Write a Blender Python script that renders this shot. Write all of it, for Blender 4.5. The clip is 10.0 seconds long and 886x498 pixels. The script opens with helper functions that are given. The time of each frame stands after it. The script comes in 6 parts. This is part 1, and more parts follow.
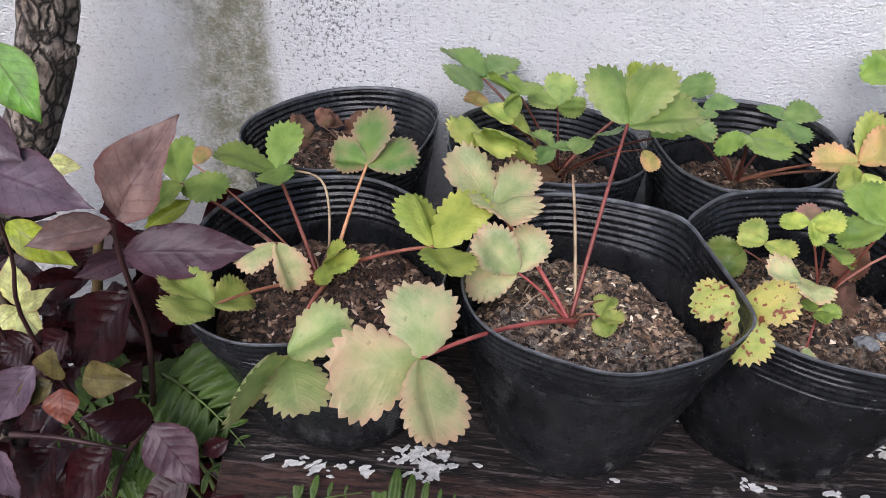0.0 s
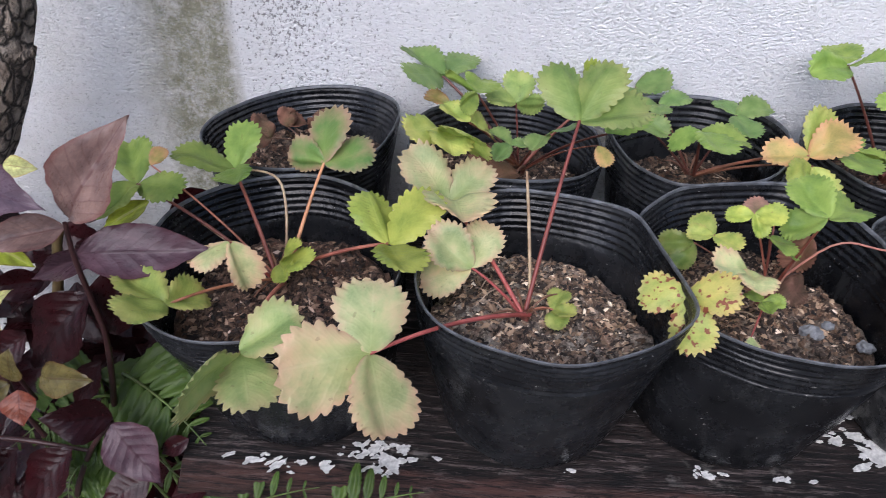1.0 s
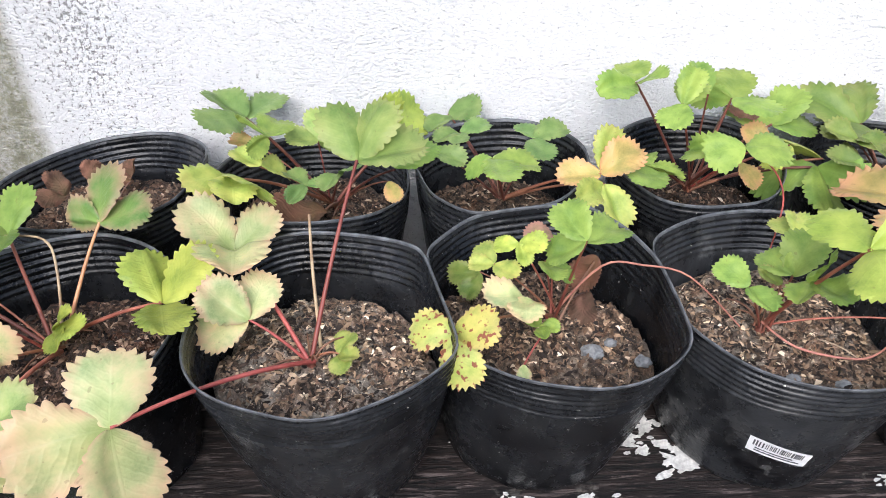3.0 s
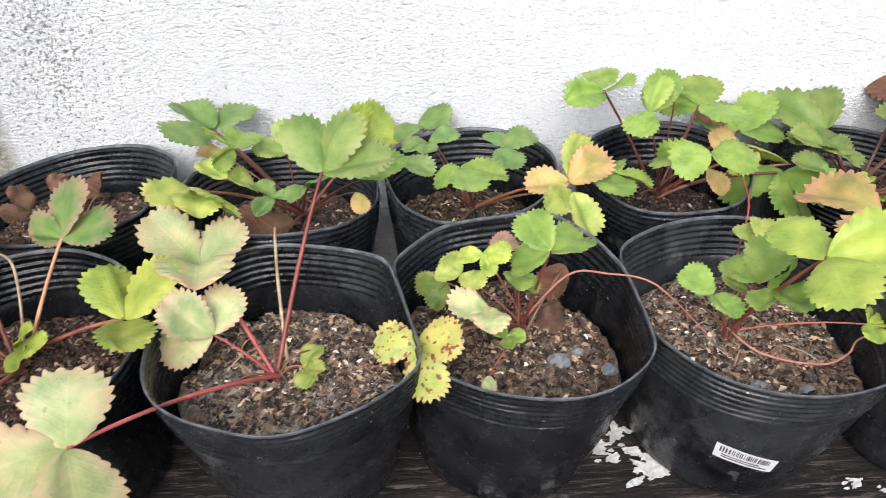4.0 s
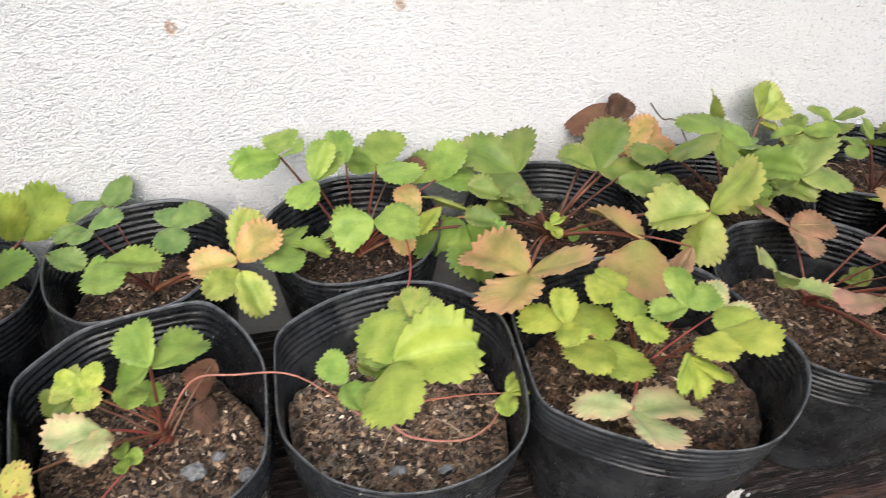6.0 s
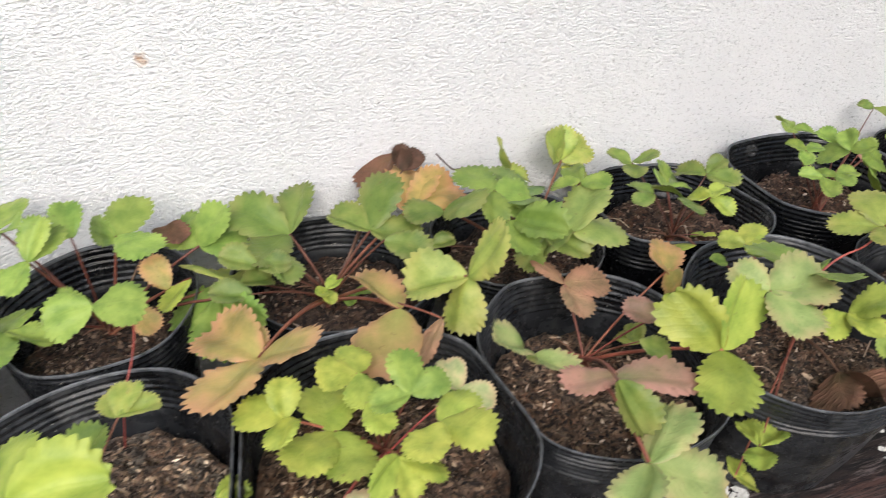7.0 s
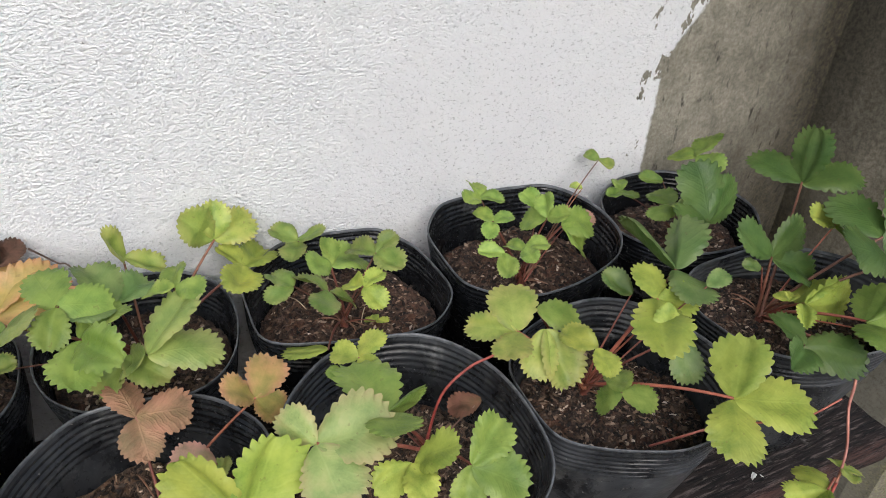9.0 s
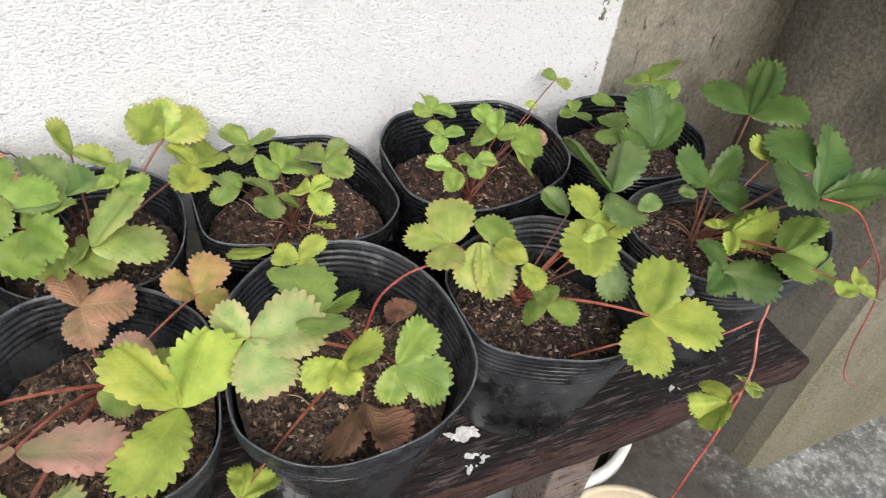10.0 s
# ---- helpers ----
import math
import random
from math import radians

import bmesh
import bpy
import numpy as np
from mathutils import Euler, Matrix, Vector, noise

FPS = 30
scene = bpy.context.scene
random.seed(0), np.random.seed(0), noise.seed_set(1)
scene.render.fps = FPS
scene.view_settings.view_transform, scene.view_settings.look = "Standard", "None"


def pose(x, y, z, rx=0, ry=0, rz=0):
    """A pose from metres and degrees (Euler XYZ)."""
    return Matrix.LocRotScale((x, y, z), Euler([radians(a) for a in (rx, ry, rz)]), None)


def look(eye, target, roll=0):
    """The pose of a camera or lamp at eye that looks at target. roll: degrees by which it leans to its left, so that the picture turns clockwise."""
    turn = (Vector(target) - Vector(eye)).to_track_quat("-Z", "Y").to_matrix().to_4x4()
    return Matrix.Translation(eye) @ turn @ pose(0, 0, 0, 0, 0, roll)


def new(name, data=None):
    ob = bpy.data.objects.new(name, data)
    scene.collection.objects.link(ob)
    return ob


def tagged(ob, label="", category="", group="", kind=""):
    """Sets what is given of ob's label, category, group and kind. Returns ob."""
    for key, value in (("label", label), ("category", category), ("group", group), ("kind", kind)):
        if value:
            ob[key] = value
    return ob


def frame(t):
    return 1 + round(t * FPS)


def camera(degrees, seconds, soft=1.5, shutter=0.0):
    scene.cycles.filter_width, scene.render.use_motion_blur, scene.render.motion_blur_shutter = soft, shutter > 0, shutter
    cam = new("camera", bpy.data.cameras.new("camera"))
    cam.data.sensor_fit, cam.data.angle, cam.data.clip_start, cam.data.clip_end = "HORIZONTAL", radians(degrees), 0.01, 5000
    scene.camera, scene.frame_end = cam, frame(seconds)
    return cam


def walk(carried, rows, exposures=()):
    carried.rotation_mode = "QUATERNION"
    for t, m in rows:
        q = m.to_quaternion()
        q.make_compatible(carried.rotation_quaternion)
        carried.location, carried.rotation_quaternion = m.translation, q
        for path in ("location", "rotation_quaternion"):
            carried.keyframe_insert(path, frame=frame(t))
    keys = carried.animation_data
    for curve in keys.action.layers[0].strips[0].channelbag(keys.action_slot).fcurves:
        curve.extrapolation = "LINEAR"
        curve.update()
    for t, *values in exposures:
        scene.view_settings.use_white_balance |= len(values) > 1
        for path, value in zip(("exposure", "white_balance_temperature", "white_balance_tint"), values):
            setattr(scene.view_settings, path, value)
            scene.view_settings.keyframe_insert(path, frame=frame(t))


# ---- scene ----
cam = camera(65.2, 10.0, soft=0.75, shutter=0.3)
PATH = [
    (0, (0.073, 0.004, 0.91), (-0.05, 1.651, -0.217), 1.9),
    (0.5, (0.074, -0.003, 0.91), (-0.041, 1.634, -0.233), 2.0),
    (1, (0.095, 0.0, 0.914), (0.015, 1.646, -0.219), 2.0),
    (1.5, (0.125, 0.008, 0.923), (0.088, 1.669, -0.191), 1.3),
    (2, (0.182, 0.021, 0.932), (0.233, 1.677, -0.189), 0.5),
    (2.2, (0.202, 0.025, 0.935), (0.281, 1.679, -0.187), 0.0),
    (2.6, (0.215, 0.022, 0.935), (0.31, 1.68, -0.177), 0.1),
    (3.3, (0.205, 0.011, 0.93), (0.289, 1.682, -0.165), 0.7),
    (3.5, (0.204, 0.008, 0.93), (0.277, 1.679, -0.166), 0.7),
    (4, (0.227, 0.019, 0.936), (0.353, 1.691, -0.154), 0.2),
    (4.5, (0.256, 0.032, 0.938), (0.432, 1.704, -0.144), 0.7),
    (5, (0.307, 0.046, 0.945), (0.565, 1.71, -0.134), 0.0),
    (5.2, (0.333, 0.051, 0.947), (0.636, 1.706, -0.135), -0.2),
    (6.3, (0.477, 0.046, 0.993), (0.905, 1.654, -0.117), 0.0),
    (6.5, (0.514, 0.048, 0.995), (0.968, 1.661, -0.098), 0.0),
    (7, (0.596, 0.062, 1.001), (1.178, 1.645, -0.075), 0.9),
    (7.5, (0.709, 0.074, 1.029), (1.325, 1.618, -0.083), 0.5),
    (8, (0.819, 0.086, 1.051), (1.56, 1.568, -0.07), -0.2),
    (8.5, (0.876, 0.085, 1.048), (1.6, 1.577, -0.072), 1.3),
    (9, (0.912, 0.079, 1.052), (1.641, 1.563, -0.073), 2.7),
    (9.5, (0.913, 0.068, 1.053), (1.645, 1.467, -0.174), 5.1),
    (10, (0.932, 0.053, 1.066), (1.672, 1.361, -0.255), 7.8),
]
EXPOSURES = [(0, 0.34, 5850, 17), (1.5, 0.36, 5650, 17), (2.2, 0.78, 5900, 14), (3.3, 0.91, 5950, 12), (5.2, 0.69, 6350, 10), (6.5, 0.62, 6400, 11), (8, 0.47, 6200, 11), (9, 0.40, 6200, 10), (10, 0.75, 6350, 10)]
walk(cam, [(t, look(eye, target, roll)) for t, eye, target, roll in PATH], EXPOSURES)

# ---- light: an overcast sky with a weak, wide sun high behind the camera ----
world = bpy.data.worlds.new("sky")
scene.world = world
world.use_nodes = True
wt = world.node_tree
sky = wt.nodes.new("ShaderNodeTexSky")
sky.sky_type, sky.sun_disc = "NISHITA", False
sky.sun_elevation, sky.sun_rotation = radians(37), radians(193)
sky.dust_density, sky.air_density, sky.ozone_density = 4.0, 1.0, 1.0
wt.nodes["Background"].inputs["Strength"].default_value = 0.12
wt.links.new(sky.outputs["Color"], wt.nodes["Background"].inputs["Color"])
sun = new("sun", bpy.data.lights.new("sun", "SUN"))
sun.data.energy, sun.data.angle, sun.data.color = 2.3, radians(60), (1.0, 1.0, 0.985)
sun.matrix_world = look((-0.22, -0.98, 0.75), (0, 0, 0))


# ---- materials ----
class Nodes:
    """A short way to write a node material."""

    def __init__(self, name):
        self.mat = bpy.data.materials.new(name)
        self.mat.use_nodes = True
        self.tree = self.mat.node_tree
        self.bsdf = self.tree.nodes["Principled BSDF"]

    def put(self, socket, value):
        if isinstance(value, bpy.types.NodeSocket):
            self.tree.links.new(value, socket)
        elif isinstance(value, (int, float)) and socket.type == "RGBA":
            socket.default_value = (value, value, value, 1)
        elif isinstance(value, tuple) and len(value) == 3 and socket.type == "RGBA":
            socket.default_value = (*value, 1)
        else:
            socket.default_value = value

    def add(self, kind, out=0, props=(), **sockets):
        node = self.tree.nodes.new("ShaderNode" + kind)
        for key, value in props:
            setattr(node, key, value)
        for key, value in sockets.items():
            at = int(key[1:]) if key[0] == "i" and key[1:].isdigit() else key.replace("_", " ")
            self.put(node.inputs[at], value)
        return node.outputs[out]

    def coords(self, kind="Object"):
        return self.tree.nodes.new("ShaderNodeTexCoord").outputs[kind]

    def mapped(self, scale=(1, 1, 1), move=(0, 0, 0), turn=(0, 0, 0), source=None):
        return self.add("Mapping", Vector=source or self.coords(), Scale=scale, Location=move, Rotation=turn)

    def noise(self, scale, detail=6.0, rough=0.55, vector=None, out=0, bend=0.0):
        return self.add("TexNoise", out, Vector=vector or self.coords(), Scale=scale, Detail=detail, Roughness=rough, Distortion=bend)

    def ramp(self, fac, *stops):
        node = self.tree.nodes.new("ShaderNodeValToRGB")
        while len(node.color_ramp.elements) < len(stops):
            node.color_ramp.elements.new(0.5)
        for element, (place, colour) in zip(node.color_ramp.elements, stops):
            element.position = place
            element.color = (colour, colour, colour, 1) if isinstance(colour, (int, float)) else (*colour, 1)
        self.put(node.inputs[0], fac)
        return node.outputs[0]

    def mix(self, fac, a, b, kind="MIX"):
        node = self.tree.nodes.new("ShaderNodeMix")
        node.data_type, node.blend_type = "RGBA", kind
        for index, value in ((0, fac), (6, a), (7, b)):
            self.put(node.inputs[index], value)
        return node.outputs[2]

    def maths(self, op, a, b=0.0, clamp=False):
        return self.add("Math", props=(("operation", op), ("use_clamp", clamp)), i0=a, i1=b)

    def span(self, value, low, high):
        return self.add("MapRange", Value=value, From_Min=low, From_Max=high)

    def bump(self, height, strength=0.5, distance=0.002, after=None):
        node = self.tree.nodes.new("ShaderNodeBump")
        for key, value in (("Height", height), ("Strength", strength), ("Distance", distance)):
            self.put(node.inputs[key], value)
        if after:
            self.put(node.inputs["Normal"], after)
        return node.outputs[0]

    def done(self, colour, rough=0.7, normal=None, **more):
        self.put(self.bsdf.inputs["Base Color"], colour)
        self.put(self.bsdf.inputs["Roughness"], rough)
        if normal:
            self.put(self.bsdf.inputs["Normal"], normal)
        for key, value in more.items():
            self.put(self.bsdf.inputs[key.replace("_", " ")], value)
        return self.mat


def stucco_material():
    """White sprayed stucco, with grime under old leaks, and bare cement past the ragged end of the paint."""
    n = Nodes("white_stucco")
    pos = n.coords()
    x, y, z = (n.add("SeparateXYZ", i, Vector=pos) for i in range(3))
    grain = n.noise(330, 3, 0.65, n.mapped((0.8, 1, 1.2)))
    dashes = n.noise(250, 4, 0.72, n.mapped((0.68, 1, 1.15)), bend=0.30)
    blotch = n.noise(7, 5, 0.6)
    white = n.mix(n.span(blotch, 0.35, 0.7), (0.92, 0.922, 0.925), (0.875, 0.878, 0.882))
    # crevice shading put into the colour, as dark pits in the plaster
    pit_shade = n.ramp(n.noise(230, 4, 0.72, n.mapped((0.62, 1, 1.25), (3, 0, 5))), (0.33, 1.0), (0.39, 0.0))
    # stronger relief and darker crevices towards both ends stand in for raking light
    coarse = n.maths("ADD", n.span(x, 0.55, 1.15), n.span(x, 0.55, 0.15))
    # creases of the relief, shaded in the colour as well
    white = n.mix(n.maths("MULTIPLY", n.span(dashes, 0.43, 0.36), n.maths("ADD", 0.15, n.maths("MULTIPLY", coarse, 0.30))), white, (0.30, 0.30, 0.295))
    white = n.mix(n.maths("MULTIPLY", pit_shade, 0.5), white, (0.32, 0.32, 0.31))
    # the run of black mould and green algae under a leak
    run = n.noise(9, 5, 0.6, n.mapped((1, 1, 0.16)))
    specks = n.noise(270, 3, 0.7, n.mapped((1, 1, 0.8)))
    near = n.maths("SUBTRACT", 1.0, n.maths("DIVIDE", n.maths("ABSOLUTE", n.maths("SUBTRACT", x, -0.098)), 0.135), True)
    near = n.maths("MULTIPLY", n.maths("MULTIPLY", near, n.span(run, 0.25, 0.6)), n.span(z, 0.52, 0.70))
    mould = n.ramp(n.maths("ADD", n.maths("MULTIPLY", near, 0.125), n.maths("MULTIPLY", n.maths("ADD", specks, n.maths("MULTIPLY", n.maths("SUBTRACT", 0.5, dashes), 0.5)), 0.72)), (0.475, 0.0), (0.54, 1.0))
    white = n.mix(n.maths("MULTIPLY", mould, 0.72), white, (0.06, 0.057, 0.048))
    dot = n.tree.nodes.new("ShaderNodeTexVoronoi")
    dot.inputs["Scale"].default_value = 11.0
    n.put(dot.inputs["Vector"], pos)
    fly = n.maths("MULTIPLY", n.ramp(dot.outputs["Distance"], (0.018, 1.0), (0.026, 0.0)), n.maths("GREATER_THAN", n.add("SeparateXYZ", 0, Vector=dot.outputs["Color"]), 0.35))
    white = n.mix(fly, white, (0.06, 0.05, 0.045))
    grey_left = n.span(x, -0.1, -0.26)
    white = n.mix(n.maths("MULTIPLY", grey_left, n.span(n.noise(12, 5, 0.65), 0.2, 1.5)), white, (0.50, 0.475, 0.37))
    sway = n.maths("ADD", x, n.maths("MULTIPLY", n.maths("SUBTRACT", run, 0.5), 0.035))
    band = n.maths("MULTIPLY", n.span(sway, -0.285, -0.235), n.span(sway, -0.155, -0.172))
    algae = n.maths("MULTIPLY", band, n.span(n.maths("ADD", n.maths("MULTIPLY", n.noise(40, 5, 0.7), 0.6), n.maths("MULTIPLY", n.noise(210, 4, 0.75), 0.4)), 0.30, 0.55))
    white = n.mix(n.maths("MULTIPLY", algae, 0.85), white, n.mix(n.span(n.noise(90, 4, 0.7), 0.35, 0.65), (0.135, 0.135, 0.050), (0.30, 0.285, 0.16)))
    # rust weeping from two old nails
    for cx, cz in ((0.137, 0.796), (0.347, 0.812), (0.553, 0.820)):
        dx = n.maths("DIVIDE", n.maths("ABSOLUTE", n.maths("SUBTRACT", x, cx)), 0.007)
        dz = n.maths("DIVIDE", n.maths("ABSOLUTE", n.maths("SUBTRACT", z, n.maths("SUBTRACT", cz, 0.004))), 0.008)
        spot = n.maths("SUBTRACT", 1.0, n.maths("ADD", n.maths("MULTIPLY", dx, dx), n.maths("MULTIPLY", dz, dz)), True)
        white = n.mix(n.maths("MULTIPLY", spot, n.span(n.noise(140, 4, 0.7), 0.3, 0.6)), white, (0.42, 0.20, 0.06))
    # bare cement
    edge = n.maths("ADD", x, n.maths("MULTIPLY", n.maths("SUBTRACT", n.noise(30, 6, 0.75), 0.5), 0.022))
    lean = n.maths("MULTIPLY", n.maths("MAXIMUM", n.maths("SUBTRACT", z, 0.78), 0.0), -0.7)
    bare = n.span(n.maths("ADD", edge, lean), 1.497, 1.501)
    chips = n.ramp(n.maths("ADD", n.noise(48, 4, 0.6, n.mapped((1, 1, 0.6))), n.maths("MULTIPLY", n.span(x, 1.38, 1.5), 0.22)), (0.80, 0.0), (0.815, 1.0))
    chips = n.maths("MULTIPLY", chips, n.span(x, 1.40, 1.42))
    bare = n.maths("MAXIMUM", bare, chips)
    cement = n.mix(n.span(n.noise(16, 7, 0.75), 0.32, 0.68), (0.135, 0.126, 0.098), (0.31, 0.292, 0.245))
    cement = n.mix(n.span(n.noise(170, 4, 0.75), 0.38, 0.66), n.mix(1.0, cement, (0.72, 0.70, 0.65), "MULTIPLY"), n.mix(1.0, cement, (1.15, 1.14, 1.1), "MULTIPLY"))
    cement = n.mix(n.ramp(n.noise(60, 4, 0.7, n.mapped((1, 1, 0.35))), (0.58, 0.0), (0.68, 1.0)), cement, (0.035, 0.030, 0.022))
    # moss towards the corner, darkened further by corner shade put into the colour
    moss = n.span(n.maths("ADD", x, n.maths("MULTIPLY", n.maths("SUBTRACT", n.noise(9, 6, 0.7, n.mapped((1, 1, 0.5))), 0.5), 0.34)), 1.58, 1.78)
    cement = n.mix(n.maths("MULTIPLY", moss, 0.95), cement, n.mix(n.span(n.noise(130, 4, 0.75), 0.4, 0.68), (0.010, 0.008, 0.004), (0.070, 0.058, 0.030)))
    colour = n.mix(bare, white, cement)
    height = n.maths("ADD", n.maths("MULTIPLY", grain, 0.9), n.maths("MULTIPLY", dashes, 1.0))
    height = n.mix(bare, height, n.maths("ADD", n.maths("MULTIPLY", n.noise(150, 5, 0.75), 0.5), n.maths("MULTIPLY", n.noise(34, 5, 0.6, bend=0.6), 0.9)))
    height = n.maths("MULTIPLY", height, n.maths("ADD", 0.85, n.maths("MULTIPLY", coarse, 0.32)))
    return n.done(colour, 0.92, n.bump(height, 1.0, 0.0060))


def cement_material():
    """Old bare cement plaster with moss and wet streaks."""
    n = Nodes("old_cement")
    y, z = n.add("SeparateXYZ", 1, Vector=n.coords()), n.add("SeparateXYZ", 2, Vector=n.coords())
    cement = n.mix(n.span(n.noise(6, 7, 0.65), 0.3, 0.7), (0.115, 0.100, 0.072), (0.31, 0.285, 0.23))
    streak = n.noise(26, 5, 0.7, n.mapped((1, 1, 0.14)))
    cement = n.mix(n.maths("MULTIPLY", n.span(streak, 0.46, 0.64), 0.4), cement, (0.045, 0.040, 0.026))
    coarse = n.noise(150, 4, 0.8)
    cement = n.mix(n.span(coarse, 0.38, 0.64), n.mix(1.0, cement, (0.62, 0.60, 0.55), "MULTIPLY"), n.mix(1.0, cement, (1.25, 1.24, 1.2), "MULTIPLY"))
    low = n.maths("ADD", z, n.maths("MULTIPLY", n.maths("SUBTRACT", n.noise(14, 5, 0.7), 0.5), 0.3))
    cement = n.mix(n.maths("MULTIPLY", n.span(low, 0.56, 0.34), n.span(coarse, 0.3, 0.75)), cement, (0.20, 0.195, 0.165))
    rim = n.span(n.maths("ADD", y, n.maths("MULTIPLY", n.maths("SUBTRACT", n.noise(20, 5, 0.7), 0.5), 0.10)), 0.44, 0.39)
    moss = n.maths("MULTIPLY", n.maths("MULTIPLY", n.span(coarse, 0.40, 0.58), rim), n.span(low, 0.46, 0.30))
    cement = n.mix(n.maths("MULTIPLY", moss, 0.9), cement, n.mix(n.span(n.noise(240, 3, 0.7), 0.35, 0.65), (0.045, 0.040, 0.014), (0.26, 0.24, 0.125)))
    # damp moss by the inner corner, with its shade put into the colour
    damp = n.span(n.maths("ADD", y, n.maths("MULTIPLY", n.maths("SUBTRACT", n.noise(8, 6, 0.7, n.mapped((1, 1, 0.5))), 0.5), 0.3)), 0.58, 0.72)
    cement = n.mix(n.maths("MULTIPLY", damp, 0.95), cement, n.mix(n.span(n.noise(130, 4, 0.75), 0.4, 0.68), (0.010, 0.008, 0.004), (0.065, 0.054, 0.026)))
    # darker towards the top: stains, with the upper wall's shade in the colour
    upper_dark = n.span(n.maths("ADD", z, n.maths("MULTIPLY", n.maths("SUBTRACT", n.noise(7, 6, 0.7, n.mapped((1, 1, 0.4))), 0.5), 0.35)), 0.60, 0.84)
    cement = n.mix(n.maths("MULTIPLY", upper_dark, 0.92), cement, n.mix(n.span(coarse, 0.4, 0.68), (0.020, 0.017, 0.010), (0.085, 0.074, 0.050)))
    height = n.maths("ADD", n.maths("MULTIPLY", coarse, 1.0), n.maths("MULTIPLY", n.noise(30, 5, 0.6), 1.2))
    return n.done(cement, 0.8, n.bump(height, 0.8, 0.0022))


def floor_material():
    n = Nodes("concrete_floor")
    base = n.mix(n.span(n.noise(5, 7, 0.65), 0.3, 0.7), (0.10, 0.096, 0.088), (0.32, 0.315, 0.30))
    base = n.mix(n.ramp(n.noise(90, 5, 0.75), (0.50, 0.0), (0.64, 1.0)), base, (0.52, 0.52, 0.50))
    base = n.mix(n.ramp(n.noise(26, 6, 0.75), (0.46, 0.0), (0.60, 1.0)), n.mix(1.0, base, (0.45, 0.44, 0.42), "MULTIPLY"), base)
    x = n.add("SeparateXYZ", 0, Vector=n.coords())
    # darker and browner west of about x = 1.8
    west_dark = n.span(n.maths("ADD", x, n.maths("MULTIPLY", n.maths("SUBTRACT", n.noise(9, 6, 0.7), 0.5), 0.35)), 1.86, 1.74)
    base = n.mix(n.maths("MULTIPLY", west_dark, 0.85), base, n.mix(n.span(n.noise(40, 6, 0.7), 0.3, 0.7), (0.035, 0.03, 0.024), (0.085, 0.075, 0.06)))
    wet = n.span(n.noise(3, 4, 0.5, n.mapped(move=(3, 1, 0))), 0.45, 0.6)
    return n.done(base, n.span(wet, 1.6, -0.6), n.bump(n.noise(120, 6, 0.7), 0.6, 0.003))


def plastic_material():
    """Thin black plastic with dust, splashes and scuffs."""
    n = Nodes("black_plastic_film")
    vary = n.add("ObjectInfo", "Random")
    shift = n.add("CombineXYZ", X=n.maths("MULTIPLY", vary, 7.0), Y=n.maths("MULTIPLY", vary, 3.0))
    place = n.add("VectorMath", props=(("operation", "ADD"),), i0=n.coords(), i1=shift)
    age = n.add("ObjectInfo", "Alpha")
    dust = n.maths("MULTIPLY", n.span(n.noise(14, 6, 0.68, place), 0.36, 0.78), age)
    film = n.span(n.noise(55, 5, 0.7, n.add("VectorMath", props=(("operation", "MULTIPLY"),), i0=place, i1=(1, 1, 0.35))), 0.50, 0.80)
    colour = n.mix(n.maths("MULTIPLY", dust, 0.36), (0.0028, 0.0031, 0.0040), (0.080, 0.085, 0.093))
    colour = n.mix(n.maths("MULTIPLY", film, n.maths("MULTIPLY", age, 0.22)), colour, (0.10, 0.10, 0.095))
    spots = n.ramp(n.noise(330, 2, 0.5, place), (0.73, 0.0), (0.76, 1.0))
    colour = n.mix(n.maths("MULTIPLY", spots, 0.8), colour, (0.34, 0.33, 0.30))
    scuff = n.maths("MULTIPLY", n.ramp(n.noise(20, 3, 0.5, place), (0.66, 0.0), (0.72, 1.0)), n.span(n.noise(160, 4, 0.7, place), 0.40, 0.62))
    colour = n.mix(n.maths("MULTIPLY", scuff, 0.35), colour, (0.20, 0.20, 0.195))
    rough = n.maths("ADD", n.span(n.noise(70, 4, 0.7, place), -0.25, 2.9), n.maths("MULTIPLY", dust, 0.08))
    wrinkle = n.noise(24, 3, 0.5, n.add("VectorMath", props=(("operation", "MULTIPLY"),), i0=place, i1=(1, 1, 0.6)))
    return n.done(colour, rough, n.bump(n.maths("ADD", wrinkle, n.maths("MULTIPLY", n.noise(140, 3, 0.6, place), 0.14)), 0.7, 0.006), Specular_IOR_Level=0.32)


def soil_material():
    n = Nodes("potting_soil")
    tone = n.add("ObjectInfo", "Color")
    lumps = n.noise(110, 6, 0.72)
    fine = n.noise(420, 4, 0.7)
    clods = n.noise(38, 4, 0.6)
    warm = n.mix(n.span(clods, 0.42, 0.62), tone, n.mix(1.0, tone, (1.05, 0.72, 0.55), "MULTIPLY"))
    colour = n.mix(n.span(lumps, 0.40, 0.64), n.mix(1.0, tone, (0.10, 0.085, 0.08), "MULTIPLY"), warm)
    colour = n.mix(n.ramp(fine, (0.58, 0.0), (0.68, 1.0)), colour, n.mix(1.0, tone, (1.9, 1.85, 1.75), "MULTIPLY"))
    return n.done(colour, 0.93, n.bump(n.maths("ADD", lumps, n.maths("MULTIPLY", fine, 0.5)), 1.0, 0.009))


